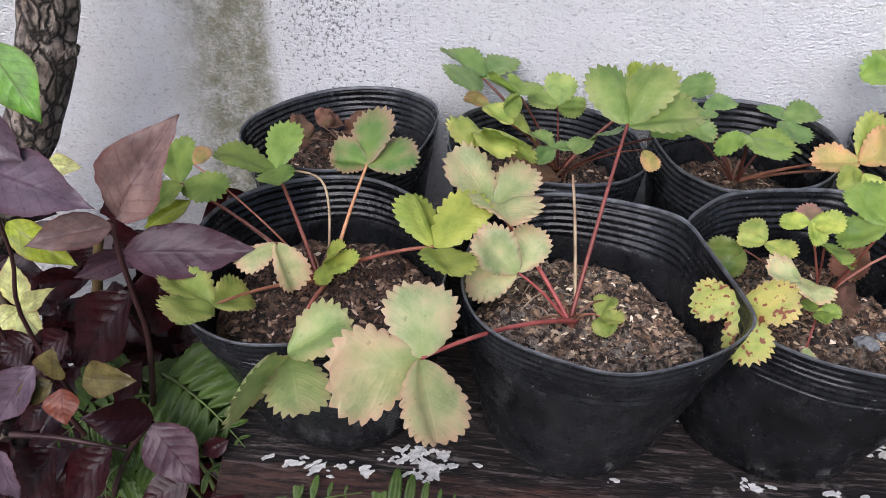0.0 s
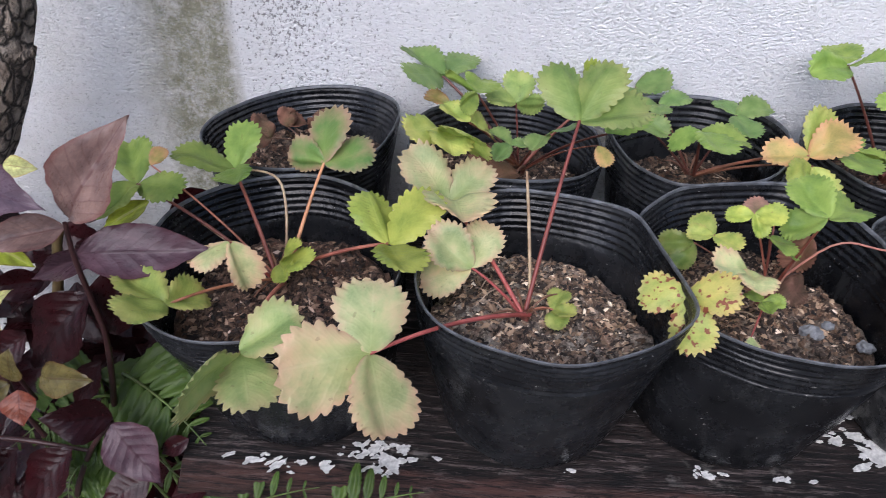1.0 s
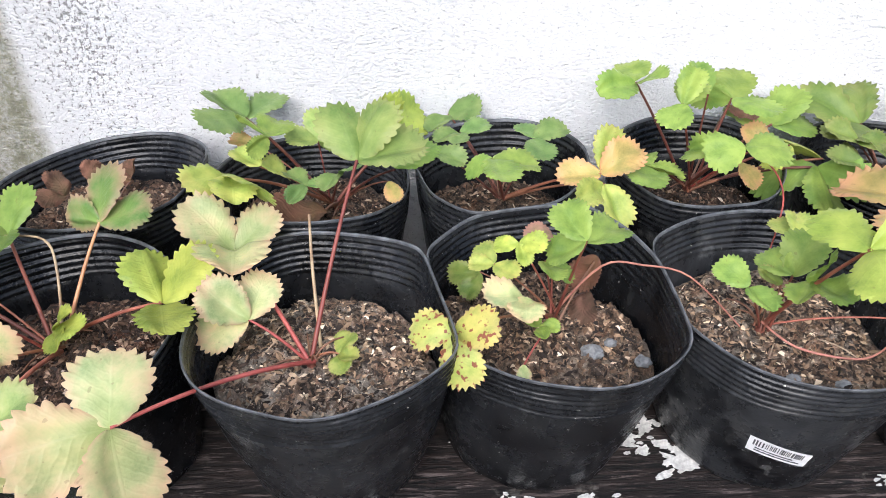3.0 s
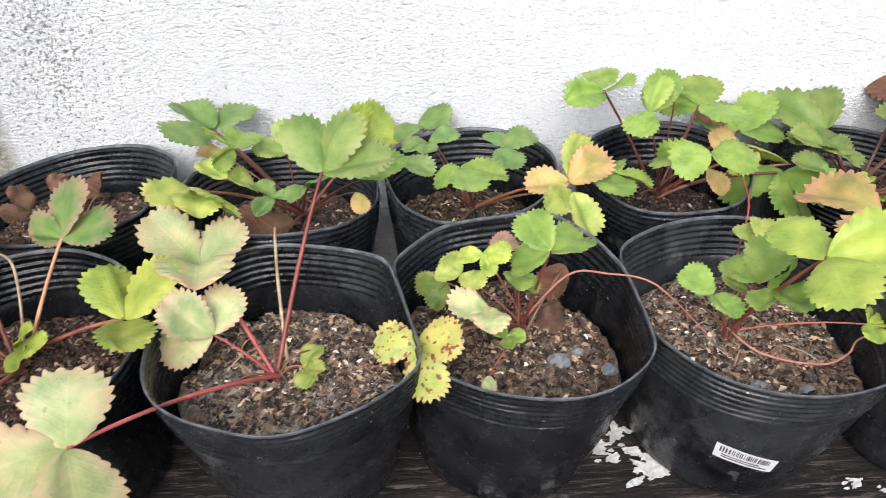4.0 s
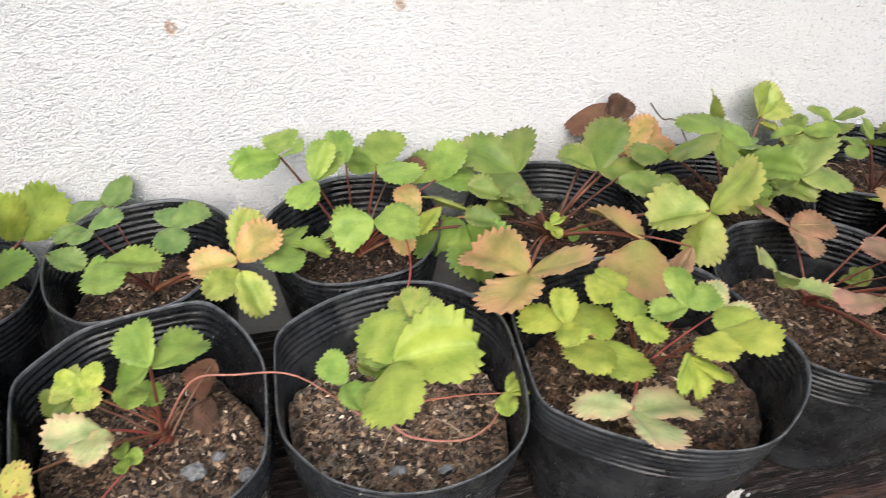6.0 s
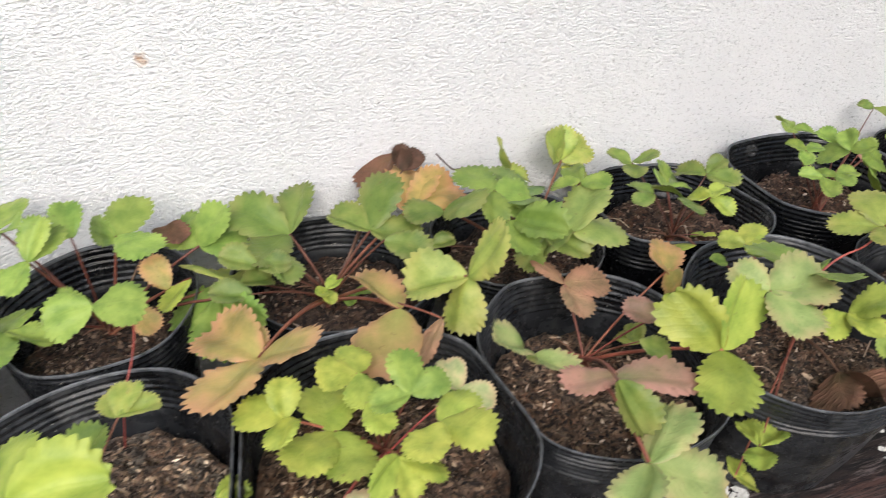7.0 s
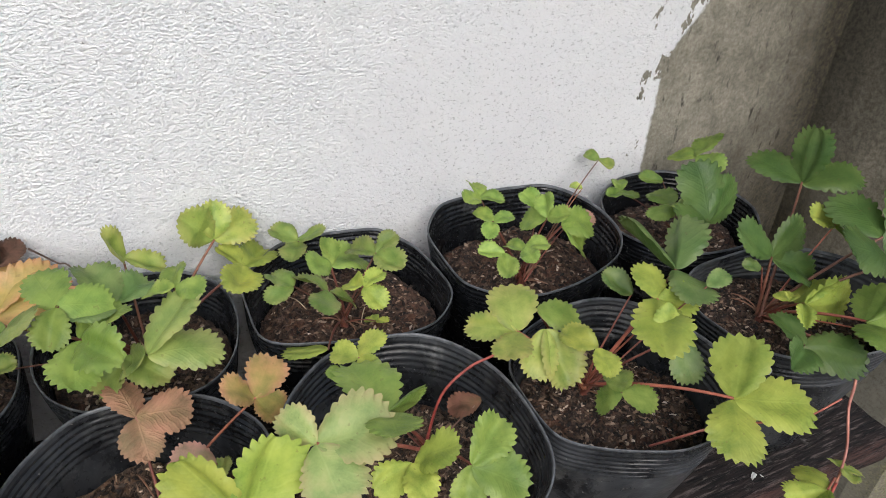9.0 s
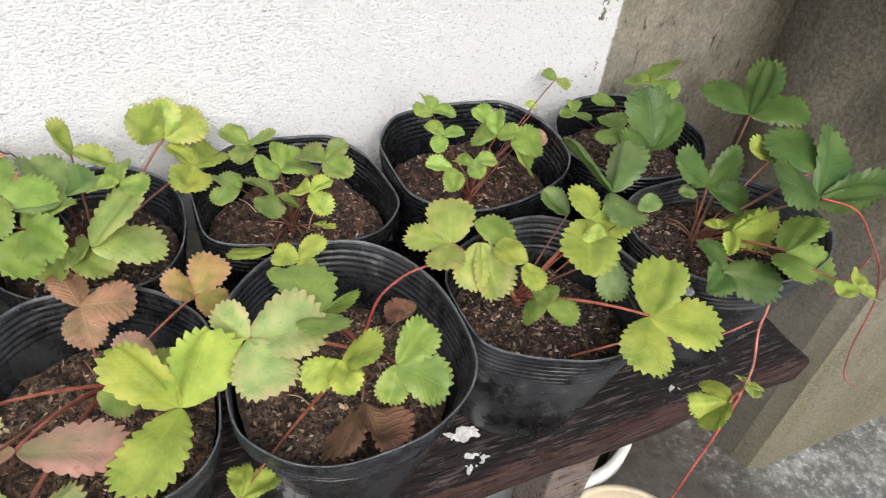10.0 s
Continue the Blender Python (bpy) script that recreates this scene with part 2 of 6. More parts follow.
def chips_material():
    """Rice husk, bark and charcoal crumbs."""
    n = Nodes("husk_and_bark")
    tone = n.add("ObjectInfo", "Color")
    pick = n.add("NewGeometry", "Random Per Island")
    chip = n.ramp(pick, (0.0, (0.006, 0.005, 0.005)), (0.40, (0.032, 0.023, 0.018)), (0.64, (0.105, 0.074, 0.053)), (0.88, (0.24, 0.182, 0.132)), (0.97, (0.45, 0.39, 0.31)), (1.0, (0.68, 0.66, 0.6)))
    colour = n.mix(0.55, chip, n.mix(1.0, chip, n.mix(1.0, tone, (4.2, 4.2, 4.2), "MULTIPLY"), "MULTIPLY"))
    return n.done(colour, 0.85, n.bump(n.noise(400, 3), 0.4, 0.001))


def wood_material(name, dark, light, chalk, edge, flaked=0.60):
    """Weathered board with long cracks and what is left of old paint. The grain runs along x."""
    n = Nodes(name)
    grain = n.noise(30, 8, 0.75, n.mapped((0.16, 1, 1)), bend=0.5)
    fibre = n.noise(230, 6, 0.78, n.mapped((0.11, 1, 1)), bend=0.5)
    colour = n.mix(n.span(grain, 0.32, 0.66), dark, light)
    colour = n.mix(n.ramp(n.noise(230, 4, 0.75, n.mapped((0.09, 1, 1), (2, 0, 0))), (0.52, 0.0), (0.60, 1.0)), colour, tuple(2.2 * c + 0.07 for c in light))
    colour = n.mix(n.ramp(fibre, (0.44, 1.0), (0.51, 0.0)), colour, (0.003, 0.0022, 0.002))
    old = n.maths("MULTIPLY", n.ramp(n.noise(16, 6, 0.7), (flaked, 0.0), (flaked + 0.05, 1.0)), n.span(fibre, 0.35, 0.6))
    colour = n.mix(n.maths("MULTIPLY", old, 0.8), colour, chalk)
    y = n.add("SeparateXYZ", 1, Vector=n.coords())
    worn = n.span(n.maths("ADD", y, n.maths("MULTIPLY", n.maths("SUBTRACT", n.noise(30, 5, 0.7, n.mapped((0.4, 1, 1))), 0.5), 0.035)), 0.334, 0.326)
    colour = n.mix(n.maths("MULTIPLY", worn, n.span(fibre, 0.38, 0.62)), colour, edge)
    rough = n.maths("ADD", 0.55, n.maths("MULTIPLY", grain, 0.4))
    return n.done(colour, rough, n.bump(n.maths("ADD", n.maths("MULTIPLY", fibre, 1.0), grain), 1.0, 0.009), Specular_IOR_Level=0.4)


def plain_material(name, colour, rough=0.7, grain=60, amount=0.25, relief=0.3, **more):
    """A surface of one colour with patches, grain and fine relief."""
    n = Nodes(name)
    dark = tuple(c * (1 - amount) for c in colour)
    light = tuple(min(1, c * (1 + amount)) for c in colour)
    tone = n.mix(n.span(n.noise(grain, 6, 0.65), 0.3, 0.7), dark, light)
    tone = n.mix(n.maths("MULTIPLY", n.span(n.noise(grain * 0.15, 3, 0.6), 0.45, 0.7), 0.5), tone, dark)
    return n.done(tone, rough, n.bump(n.noise(grain * 3, 4), relief, 0.002), **more)


STUCCO = stucco_material()
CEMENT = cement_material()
FLOOR = floor_material()
PLASTIC = plastic_material()
# greyer than the bags: rim wear plus its highlight line put into the colour
WORN_LIT_RIM = plain_material("worn_lit_rim", (0.085, 0.090, 0.098), 0.42, 90, 0.75, 0.4)
SOIL = soil_material()
CHIPS = chips_material()
BENCH_WOOD = wood_material("brown_weathered_wood", (0.004, 0.0028, 0.0025), (0.042, 0.026, 0.022), (0.22, 0.20, 0.18), (0.11, 0.050, 0.038))
LEG_WOOD = wood_material("peeling_wood", (0.09, 0.055, 0.042), (0.26, 0.18, 0.145), (0.62, 0.60, 0.57), (0.30, 0.20, 0.16), 0.46)
FLAKE = plain_material("old_white_paint", (0.60, 0.59, 0.56), 0.75, 220, 0.4, 0.6)


def leaf_material(name, spots=0.0, dry=False):
    """A strawberry leaf: its tint is the object's colour, and the colour's alpha says how far the edge has turned red."""
    n = Nodes(name)
    info = n.tree.nodes.new("ShaderNodeObjectInfo")
    tint, red, luck = info.outputs["Color"], info.outputs["Alpha"], info.outputs["Random"]
    uv = n.coords("UV")
    u, v = n.add("SeparateXYZ", 0, Vector=uv), n.add("SeparateXYZ", 1, Vector=uv)
    across = n.maths("ABSOLUTE", n.maths("SUBTRACT", n.maths("MULTIPLY", u, 2.0), 1.0))
    shift = n.add("CombineXYZ", X=n.maths("MULTIPLY", luck, 9.0), Y=n.maths("MULTIPLY", luck, 5.0))
    place = n.add("VectorMath", props=(("operation", "ADD"),), i0=n.coords(), i1=shift)
    blotch = n.noise(2.2, 4, 0.55, place)
    grain = n.noise(26, 4, 0.7, place)
    wander = n.maths("MULTIPLY", n.maths("SUBTRACT", n.noise(4.0, 3, 0.5, place), 0.5), 1.3)
    side = n.maths("FRACT", n.maths("ADD", wander, n.maths("SUBTRACT", n.maths("MULTIPLY", v, 8.0), n.maths("MULTIPLY", across, 2.3))))
    ribs = n.ramp(n.maths("ABSOLUTE", n.maths("SUBTRACT", side, 0.5)), (0.0, 1.0), (0.22, 0.0))
    mid = n.ramp(across, (0.015, 1.0), (0.055, 0.0))
    veins = n.maths("MAXIMUM", n.maths("MULTIPLY", ribs, 0.30), mid)
    dark = n.mix(1.0, tint, (0.52, 0.64, 0.52), "MULTIPLY")
    light = n.mix(1.0, tint, (1.26, 1.20, 1.12), "MULTIPLY")
    colour = n.mix(n.span(blotch, 0.32, 0.68), dark, light)
    colour = n.mix(n.maths("MULTIPLY", n.span(grain, 0.35, 0.7), 0.25), colour, light)
    colour = n.mix(n.maths("MULTIPLY", veins, n.span(blotch, 0.25, 2.8)), colour, n.mix(1.0, tint, (1.45, 1.4, 1.6), "MULTIPLY"))
    fresh = n.maths("MULTIPLY", n.maths("MULTIPLY", n.span(v, 0.75, 0.05), n.span(n.maths("ADD", across, blotch), 1.3, 0.5)), n.maths("MULTIPLY", red, 0.75))
    colour = n.mix(fresh, colour, (0.27, 0.38, 0.085))
    rim = n.maths("MAXIMUM", n.maths("POWER", across, 3.0), n.maths("POWER", v, 5.0))
    turned = n.maths("MULTIPLY", n.span(n.maths("ADD", rim, n.maths("MULTIPLY", n.maths("SUBTRACT", blotch, 0.5), 2.4)), 0.10, 1.05), red)
    blaze = n.mix(0.5, n.mix(1.0, tint, (1.2, 0.62, 0.7), "MULTIPLY"), (0.58, 0.30, 0.27))
    colour = n.mix(turned, colour, (0.36, 0.15, 0.11) if dry else blaze)
    if spots:
        dots = n.ramp(n.noise(7.5, 2, 0.5, place), (0.59, 0.0), (0.64, 1.0))
        colour = n.mix(n.maths("MULTIPLY", dots, spots), colour, (0.23, 0.045, 0.035))
    specks = n.ramp(n.noise(11, 2, 0.4, place), (0.70, 0.0), (0.73, 1.0))
    colour = n.mix(n.maths("MULTIPLY", specks, 0.3), colour, (0.14, 0.08, 0.04))
    quilt = n.maths("SUBTRACT", n.maths("MULTIPLY", grain, 0.35), veins)
    bump = n.bump(quilt, 0.11 if not dry else 0.32, 0.04)
    n.done(colour, 0.38 if not dry else 0.8, bump, Specular_IOR_Level=0.27)
    glow = n.tree.nodes.new("ShaderNodeBsdfTranslucent")
    n.put(glow.inputs["Color"], n.mix(1.0, colour, (1.1, 1.05, 0.7), "MULTIPLY"))
    both = n.tree.nodes.new("ShaderNodeMixShader")
    both.inputs[0].default_value = 0.08 if dry else 0.26
    n.tree.links.new(n.bsdf.outputs[0], both.inputs[1])
    n.tree.links.new(glow.outputs[0], both.inputs[2])
    n.tree.links.new(both.outputs[0], n.tree.nodes["Material Output"].inputs["Surface"])
    return n.mat


def stem_material():
    """A stalk in the object's colour, paler and redder along its length by turns."""
    n = Nodes("leaf_stalk")
    tint = n.add("ObjectInfo", "Color")
    tone = n.mix(n.span(n.noise(45, 4, 0.6), 0.35, 0.7), n.mix(1.0, tint, (0.65, 0.55, 0.5), "MULTIPLY"), n.mix(1.0, tint, (1.3, 1.35, 1.3), "MULTIPLY"))
    return n.done(tone, 0.5, n.bump(n.noise(300, 3), 0.3, 0.001))


def gloss_leaf_material():
    """A smooth shrub leaf; tint from the object's colour."""
    n = Nodes("shrub_leaf_skin")
    info = n.tree.nodes.new("ShaderNodeObjectInfo")
    uv = n.coords("UV")
    u, v = n.add("SeparateXYZ", 0, Vector=uv), n.add("SeparateXYZ", 1, Vector=uv)
    across = n.maths("ABSOLUTE", n.maths("SUBTRACT", n.maths("MULTIPLY", u, 2.0), 1.0))
    luck = info.outputs["Random"]
    place = n.add("VectorMath", props=(("operation", "ADD"),), i0=n.coords(), i1=n.add("CombineXYZ", X=n.maths("MULTIPLY", luck, 9.0), Y=n.maths("MULTIPLY", luck, 5.0)))
    wander = n.maths("MULTIPLY", n.maths("SUBTRACT", n.noise(4.0, 3, 0.5, place), 0.5), 0.5)
    side = n.maths("FRACT", n.maths("ADD", wander, n.maths("SUBTRACT", n.maths("MULTIPLY", v, 7.0), n.maths("MULTIPLY", across, 1.6))))
    off = n.maths("ABSOLUTE", n.maths("SUBTRACT", side, 0.5))
    ribs = n.ramp(off, (0.0, 1.0), (0.09, 0.0))
    mid = n.ramp(across, (0.02, 1.0), (0.07, 0.0))
    veins = n.maths("MAXIMUM", n.maths("MULTIPLY", ribs, 0.6), mid)
    blotch = n.noise(3.2, 5, 0.65, place)
    fine = n.noise(16, 4, 0.7, place)
    tint = info.outputs["Color"]
    colour = n.mix(n.span(blotch, 0.35, 0.68), n.mix(1.0, tint, (0.55, 0.52, 0.55), "MULTIPLY"), n.mix(1.0, tint, (1.35, 1.3, 1.25), "MULTIPLY"))
    colour = n.mix(n.maths("MULTIPLY", n.span(fine, 0.4, 0.7), 0.35), colour, n.mix(1.0, tint, (0.5, 0.42, 0.42), "MULTIPLY"))
    colour = n.mix(n.maths("MULTIPLY", veins, 0.75), colour, n.mix(1.0, tint, (0.50, 0.34, 0.36), "MULTIPLY"))
    rim = n.ramp(across, (0.80, 0.0), (0.98, 1.0))
    colour = n.mix(n.maths("MULTIPLY", rim, 0.55), colour, n.mix(1.0, tint, (0.75, 0.36, 0.38), "MULTIPLY"))
    quilt = n.maths("ADD", n.maths("MULTIPLY", n.span(off, 0.0, 0.35), 1.3), n.maths("SUBTRACT", n.maths("MULTIPLY", fine, 1.3), mid))
    gloss = n.maths("ADD", 0.22, n.maths("MULTIPLY", n.span(fine, 0.3, 0.75), 0.22))
    return n.done(colour, gloss, n.bump(quilt, 0.11, 0.045), Specular_IOR_Level=0.22)


def bark_material():
    """Brown bark broken into small upright plates by dark cracks."""
    n = Nodes("cracked_bark")
    warp = n.add("VectorMath", props=(("operation", "ADD"),), i0=n.mapped((1, 1, 0.42)), i1=n.mix(1.0, n.noise(60, 4, 0.6, out=1), (0.012, 0.012, 0.012), "MULTIPLY"))
    plates = n.tree.nodes.new("ShaderNodeTexVoronoi")
    plates.feature = "DISTANCE_TO_EDGE"
    plates.inputs["Scale"].default_value = 85.0
    n.put(plates.inputs["Vector"], warp)
    rough = n.noise(110, 6, 0.75, n.mapped((1, 1, 0.5)))
    crack = n.maths("MULTIPLY", n.ramp(plates.outputs["Distance"], (0.02, 0.0), (0.16, 1.0)), n.span(rough, 0.22, 0.5))
    colour = n.mix(crack, (0.030, 0.023, 0.017), n.mix(n.span(n.noise(30, 5, 0.65), 0.35, 0.65), (0.20, 0.150, 0.110), (0.42, 0.355, 0.29)))
    return n.done(colour, 0.9, n.bump(n.maths("ADD", crack, n.maths("MULTIPLY", rough, 0.5)), 1.0, 0.006))


LEAF = leaf_material("strawberry_leaf")
LEAF_SPOTTED = leaf_material("spotted_leaf", 0.9)
LEAF_DRY = leaf_material("withered_leaf", 0.0, True)
STALK = stem_material()
SHRUB_LEAF = gloss_leaf_material()
BARK = bark_material()
STONE = plain_material("grey_stone", (0.21, 0.215, 0.22), 0.8, 90, 0.5, 0.8)
WHITE_PLASTIC = plain_material("dirty_white_plastic", (0.66, 0.66, 0.62), 0.45, 40, 0.2, 0.1)
TAN_PLASTIC = plain_material("tan_plastic", (0.50, 0.42, 0.30), 0.5, 40, 0.25, 0.1)
MUD = plain_material("wet_mud", (0.035, 0.027, 0.02), 0.5, 60, 0.4, 1.0)
STICKER = plain_material("sticker_paper", (0.74, 0.74, 0.74), 0.5, 150, 0.12, 0.2)
PRINT = plain_material("sticker_print", (0.06, 0.06, 0.065), 0.6, 200, 0.3, 0.1)


# ---- building helpers ----
def mesh_of(name, verts, faces, material, smooth=True, uvs=None):
    me = bpy.data.meshes.new(name)
    me.from_pydata([tuple(v) for v in verts], [], faces)
    me.materials.append(material)
    if smooth:
        me.shade_smooth()
    if uvs is not None:
        layer = me.uv_layers.new(name="UVMap")
        for loop in me.loops:
            layer.data[loop.index].uv = uvs[loop.vertex_index]
    me.update()
    return me


def part(name, bm, material, parent, label=""):
    """Links a bmesh or a mesh as one mesh object under a thing or a part."""
    if isinstance(bm, bmesh.types.BMesh):
        me = bpy.data.meshes.new(name)
        bm.to_mesh(me)
        bm.free()
        me.materials.append(material)
    else:
        me = bm
    ob = new(name, me)
    ob.parent = parent
    return tagged(ob, label)


def box_bm(size, centre=(0, 0, 0), bevel=0.003, segments=2):
    bm = bmesh.new()
    bmesh.ops.create_cube(bm, size=1)
    for v in bm.verts:
        v.co = Vector(v.co[i] * size[i] + centre[i] for i in range(3))
    if bevel:
        bmesh.ops.bevel(bm, geom=bm.edges[:], offset=bevel, segments=segments, affect="EDGES", profile=0.6)
    return bm


def ring_mesh(name, rings, material, closed=True, smooth=True):
    """A skin over rings of equally many points."""
    count = len(rings[0])
    verts = [p for ring in rings for p in ring]
    faces = []
    for i in range(len(rings) - 1):
        for j in range(count if closed else count - 1):
            k = (j + 1) % count
            faces.append((i * count + j, i * count + k, (i + 1) * count + k, (i + 1) * count + j))
    return mesh_of(name, verts, faces, material, smooth)


def tube_mesh(name, line, radii, material, sides=8):
    """A round stem along a line of points, with a radius at each."""
    rings, up = [], Vector((0.31, 0.17, 0.94))
    line = [Vector(p) for p in line]
    for i, p in enumerate(line):
        way = (line[min(i + 1, len(line) - 1)] - line[max(i - 1, 0)]).normalized()
        side = way.cross(up)
        side = side.normalized() if side.length > 1e-4 else Vector((1, 0, 0))
        other = side.cross(way)
        rings.append([p + radii[i] * (math.cos(a) * side + math.sin(a) * other) for a in (2 * math.pi * k / sides for k in range(sides))])
    me = ring_mesh(name, rings, material)
    return me


def bezier(a, b, c, steps):
    a, b, c = Vector(a), Vector(b), Vector(c)
    return [(1 - t) ** 2 * a + 2 * t * (1 - t) * b + t * t * c for t in (i / steps for i in range(steps + 1))]


# ---- the setting ----
WALL_Y, BENCH_Z = 0.70, 0.481


def slab(name, low, high, material, label, category, bevel=0.0):
    me = bpy.data.meshes.new(name)
    size = [b - a for a, b in zip(low, high)]
    bm = box_bm(size, [(a + b) / 2 for a, b in zip(low, high)], bevel)
    bm.to_mesh(me)
    bm.free()
    me.materials.append(material)
    return tagged(new(name, me), label, category, kind="structure")


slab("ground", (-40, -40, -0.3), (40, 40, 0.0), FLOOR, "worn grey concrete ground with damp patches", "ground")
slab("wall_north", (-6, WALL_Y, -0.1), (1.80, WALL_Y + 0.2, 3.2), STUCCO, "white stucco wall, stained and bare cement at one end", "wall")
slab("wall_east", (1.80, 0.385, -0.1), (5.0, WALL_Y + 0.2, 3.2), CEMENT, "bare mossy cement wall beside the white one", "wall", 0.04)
# unseen wall added behind the camera to keep the low sky off
slab("low_sky_block", (-6, -5.2, -0.1), (6, -5.0, 2.4), CEMENT, "plain unseen wall added to block the low sky", "wall")


def bench():
    """A low board bench; the boards lie along the wall."""
    base = tagged(new("bench"), "weathered dark brown wooden bench with flaking white paint", "bench")
    rng = random.Random(3)
    for low, high, end in ((0.322, 0.492, 1.590), (0.500, 0.672, 1.574)):
        count, left = 70, -0.115
        verts, faces = [], []
        profile = [(low + 0.004, -0.036), (low, -0.032), (low, -0.005), (low + 0.005, 0.0)]
        profile += [(low + (high - low) * k / 14, 0.0) for k in range(1, 14)]
        profile += [(high - 0.005, 0.0), (high, -0.005), (high, -0.032), (high - 0.004, -0.036)]
        rings = []
        for i in range(count + 1):
            x = left + (end - left) * i / count
            ring = []
            for j, (y, z) in enumerate(profile):
                wear = noise.noise((x * 9, y * 40, z * 40)) * 0.0022
                if j < 4 or j > len(profile) - 5:
                    wear *= 1.8
                tip = 0.012 * noise.noise((y * 35, 4.0, z * 30)) if i in (0, count) else 0
                ring.append((x + tip, y + wear * 0.8 * (1 if j < 5 else 0), z + wear * (0.4 if z > -0.004 else 1)))
            rings.append(ring)
        me = ring_mesh("board", rings, BENCH_WOOD)
        bm = bmesh.new()
        bm.from_mesh(me)
        bmesh.ops.holes_fill(bm, edges=[e for e in bm.edges if e.is_boundary])
        bm.to_mesh(me)
        bm.free()
        board = part("board", me, BENCH_WOOD, base)
        board.location.z = BENCH_Z
    for x in (0.02, 1.296):
        for y in (0.362, 0.62):
            leg = part("leg", box_bm((0.062, 0.05, BENCH_Z - 0.036), (0, 0, (BENCH_Z - 0.036) / 2), 0.004), LEG_WOOD, base, "wooden leg with peeling paint")
            leg.location = (x, y, 0)
    for y in (0.372, 0.62):
        part("rail", box_bm((1.5, 0.028, 0.05), (0.72, y + 0.04, 0.30), 0.004), BENCH_WOOD, base)
    return base


bench()


# ---- the plastic grow bags ----
class Bag:
    """One soft black grow bag: where it stands, its rim and its soil."""

    def __init__(self, x, y, r, rim, tip_x, tip_y, soil, foot, seed, shape=None):
        self.x, self.y, self.r, self.rim, self.tip = x, y, r, rim, (tip_x, tip_y)
        self.soil, self.foot, self.seed = soil, foot, seed
        self.touch = []
        rng = random.Random(seed)
        self.waves = [(k, rng.uniform(0.3, 1.0) * 0.007 / k, rng.uniform(0, 6.28)) for k in (2, 3, 4, 5)]
        if shape:  # the rim's own bulges: two and three to the round
            for i in (0, 1):
                c, d = shape[2 * i:2 * i + 2]
                self.waves[i] = (i + 2, math.hypot(c, d), math.atan2(-d, c))
        self.nods = [(k, rng.uniform(0.3, 1.0) * 0.0036 / k, rng.uniform(0, 6.28)) for k in (2, 3, 5)]

    def at(self, a, v, out=0.0):
        """The point at angle a and height v (0 the bench, 1 the rim)."""
        top = self.rim + self.tip[0] * math.cos(a) + self.tip[1] * math.sin(a) + sum(h * math.cos(k * a + p) for k, h, p in self.nods)
        top -= BENCH_Z
        foot = 0.70 * self.r
        r = foot + (self.r - foot) * (v ** 0.9)
        r += sum(h * math.cos(k * a + p) for k, h, p in self.waves) * (0.25 + 0.75 * v)
        r += 0.0022 * noise.noise((math.cos(a) * 2.4 + self.seed, math.sin(a) * 2.4, v * 3)) 
        r += out
        cx, cy = self.x + self.foot[0] * (1 - v), self.y + self.foot[1] * (1 - v)
        for nx, ny, reach in self.touch:
            along = nx * math.cos(a) + ny * math.sin(a)
            if along > 0.2:
                limit = (reach - nx * (cx - self.x) - ny * (cy - self.y)) / along + out
                r = limit - 0.004 * math.log(1 + math.exp((limit - r) / 0.004))
        return Vector((cx + r * math.cos(a), cy + r * math.sin(a), BENCH_Z + 0.002 + top * v))

    def wear(self, a, v):
        """How crisp the ribs still are at this place."""
        return 0.62 + 0.75 * noise.noise((math.cos(a) * 1.8 + self.seed * 2.3, math.sin(a) * 1.8, v * 9))

    def press(self, others):
        """Soft bags that stand close flatten each other, and the wall flattens them too."""
        for other in others:
            dx, dy = other.x - self.x, other.y - self.y
            gap = math.hypot(dx, dy)
            if other is not self and gap < self.r + other.r + 0.012:
                self.touch.append((dx / gap, dy / gap, gap * self.r / (self.r + other.r) - 0.0015))
        self.touch.append((0.0, 1.0, WALL_Y - 0.004 - self.y))


def rib(v):
    """The ribbed collar: six ridges in the upper part."""
    if v < 0.75 or v > 0.975:
        return 0.0
    return 0.0013 * math.sin((v - 0.75) / 0.225 * 2 * math.pi * 6)


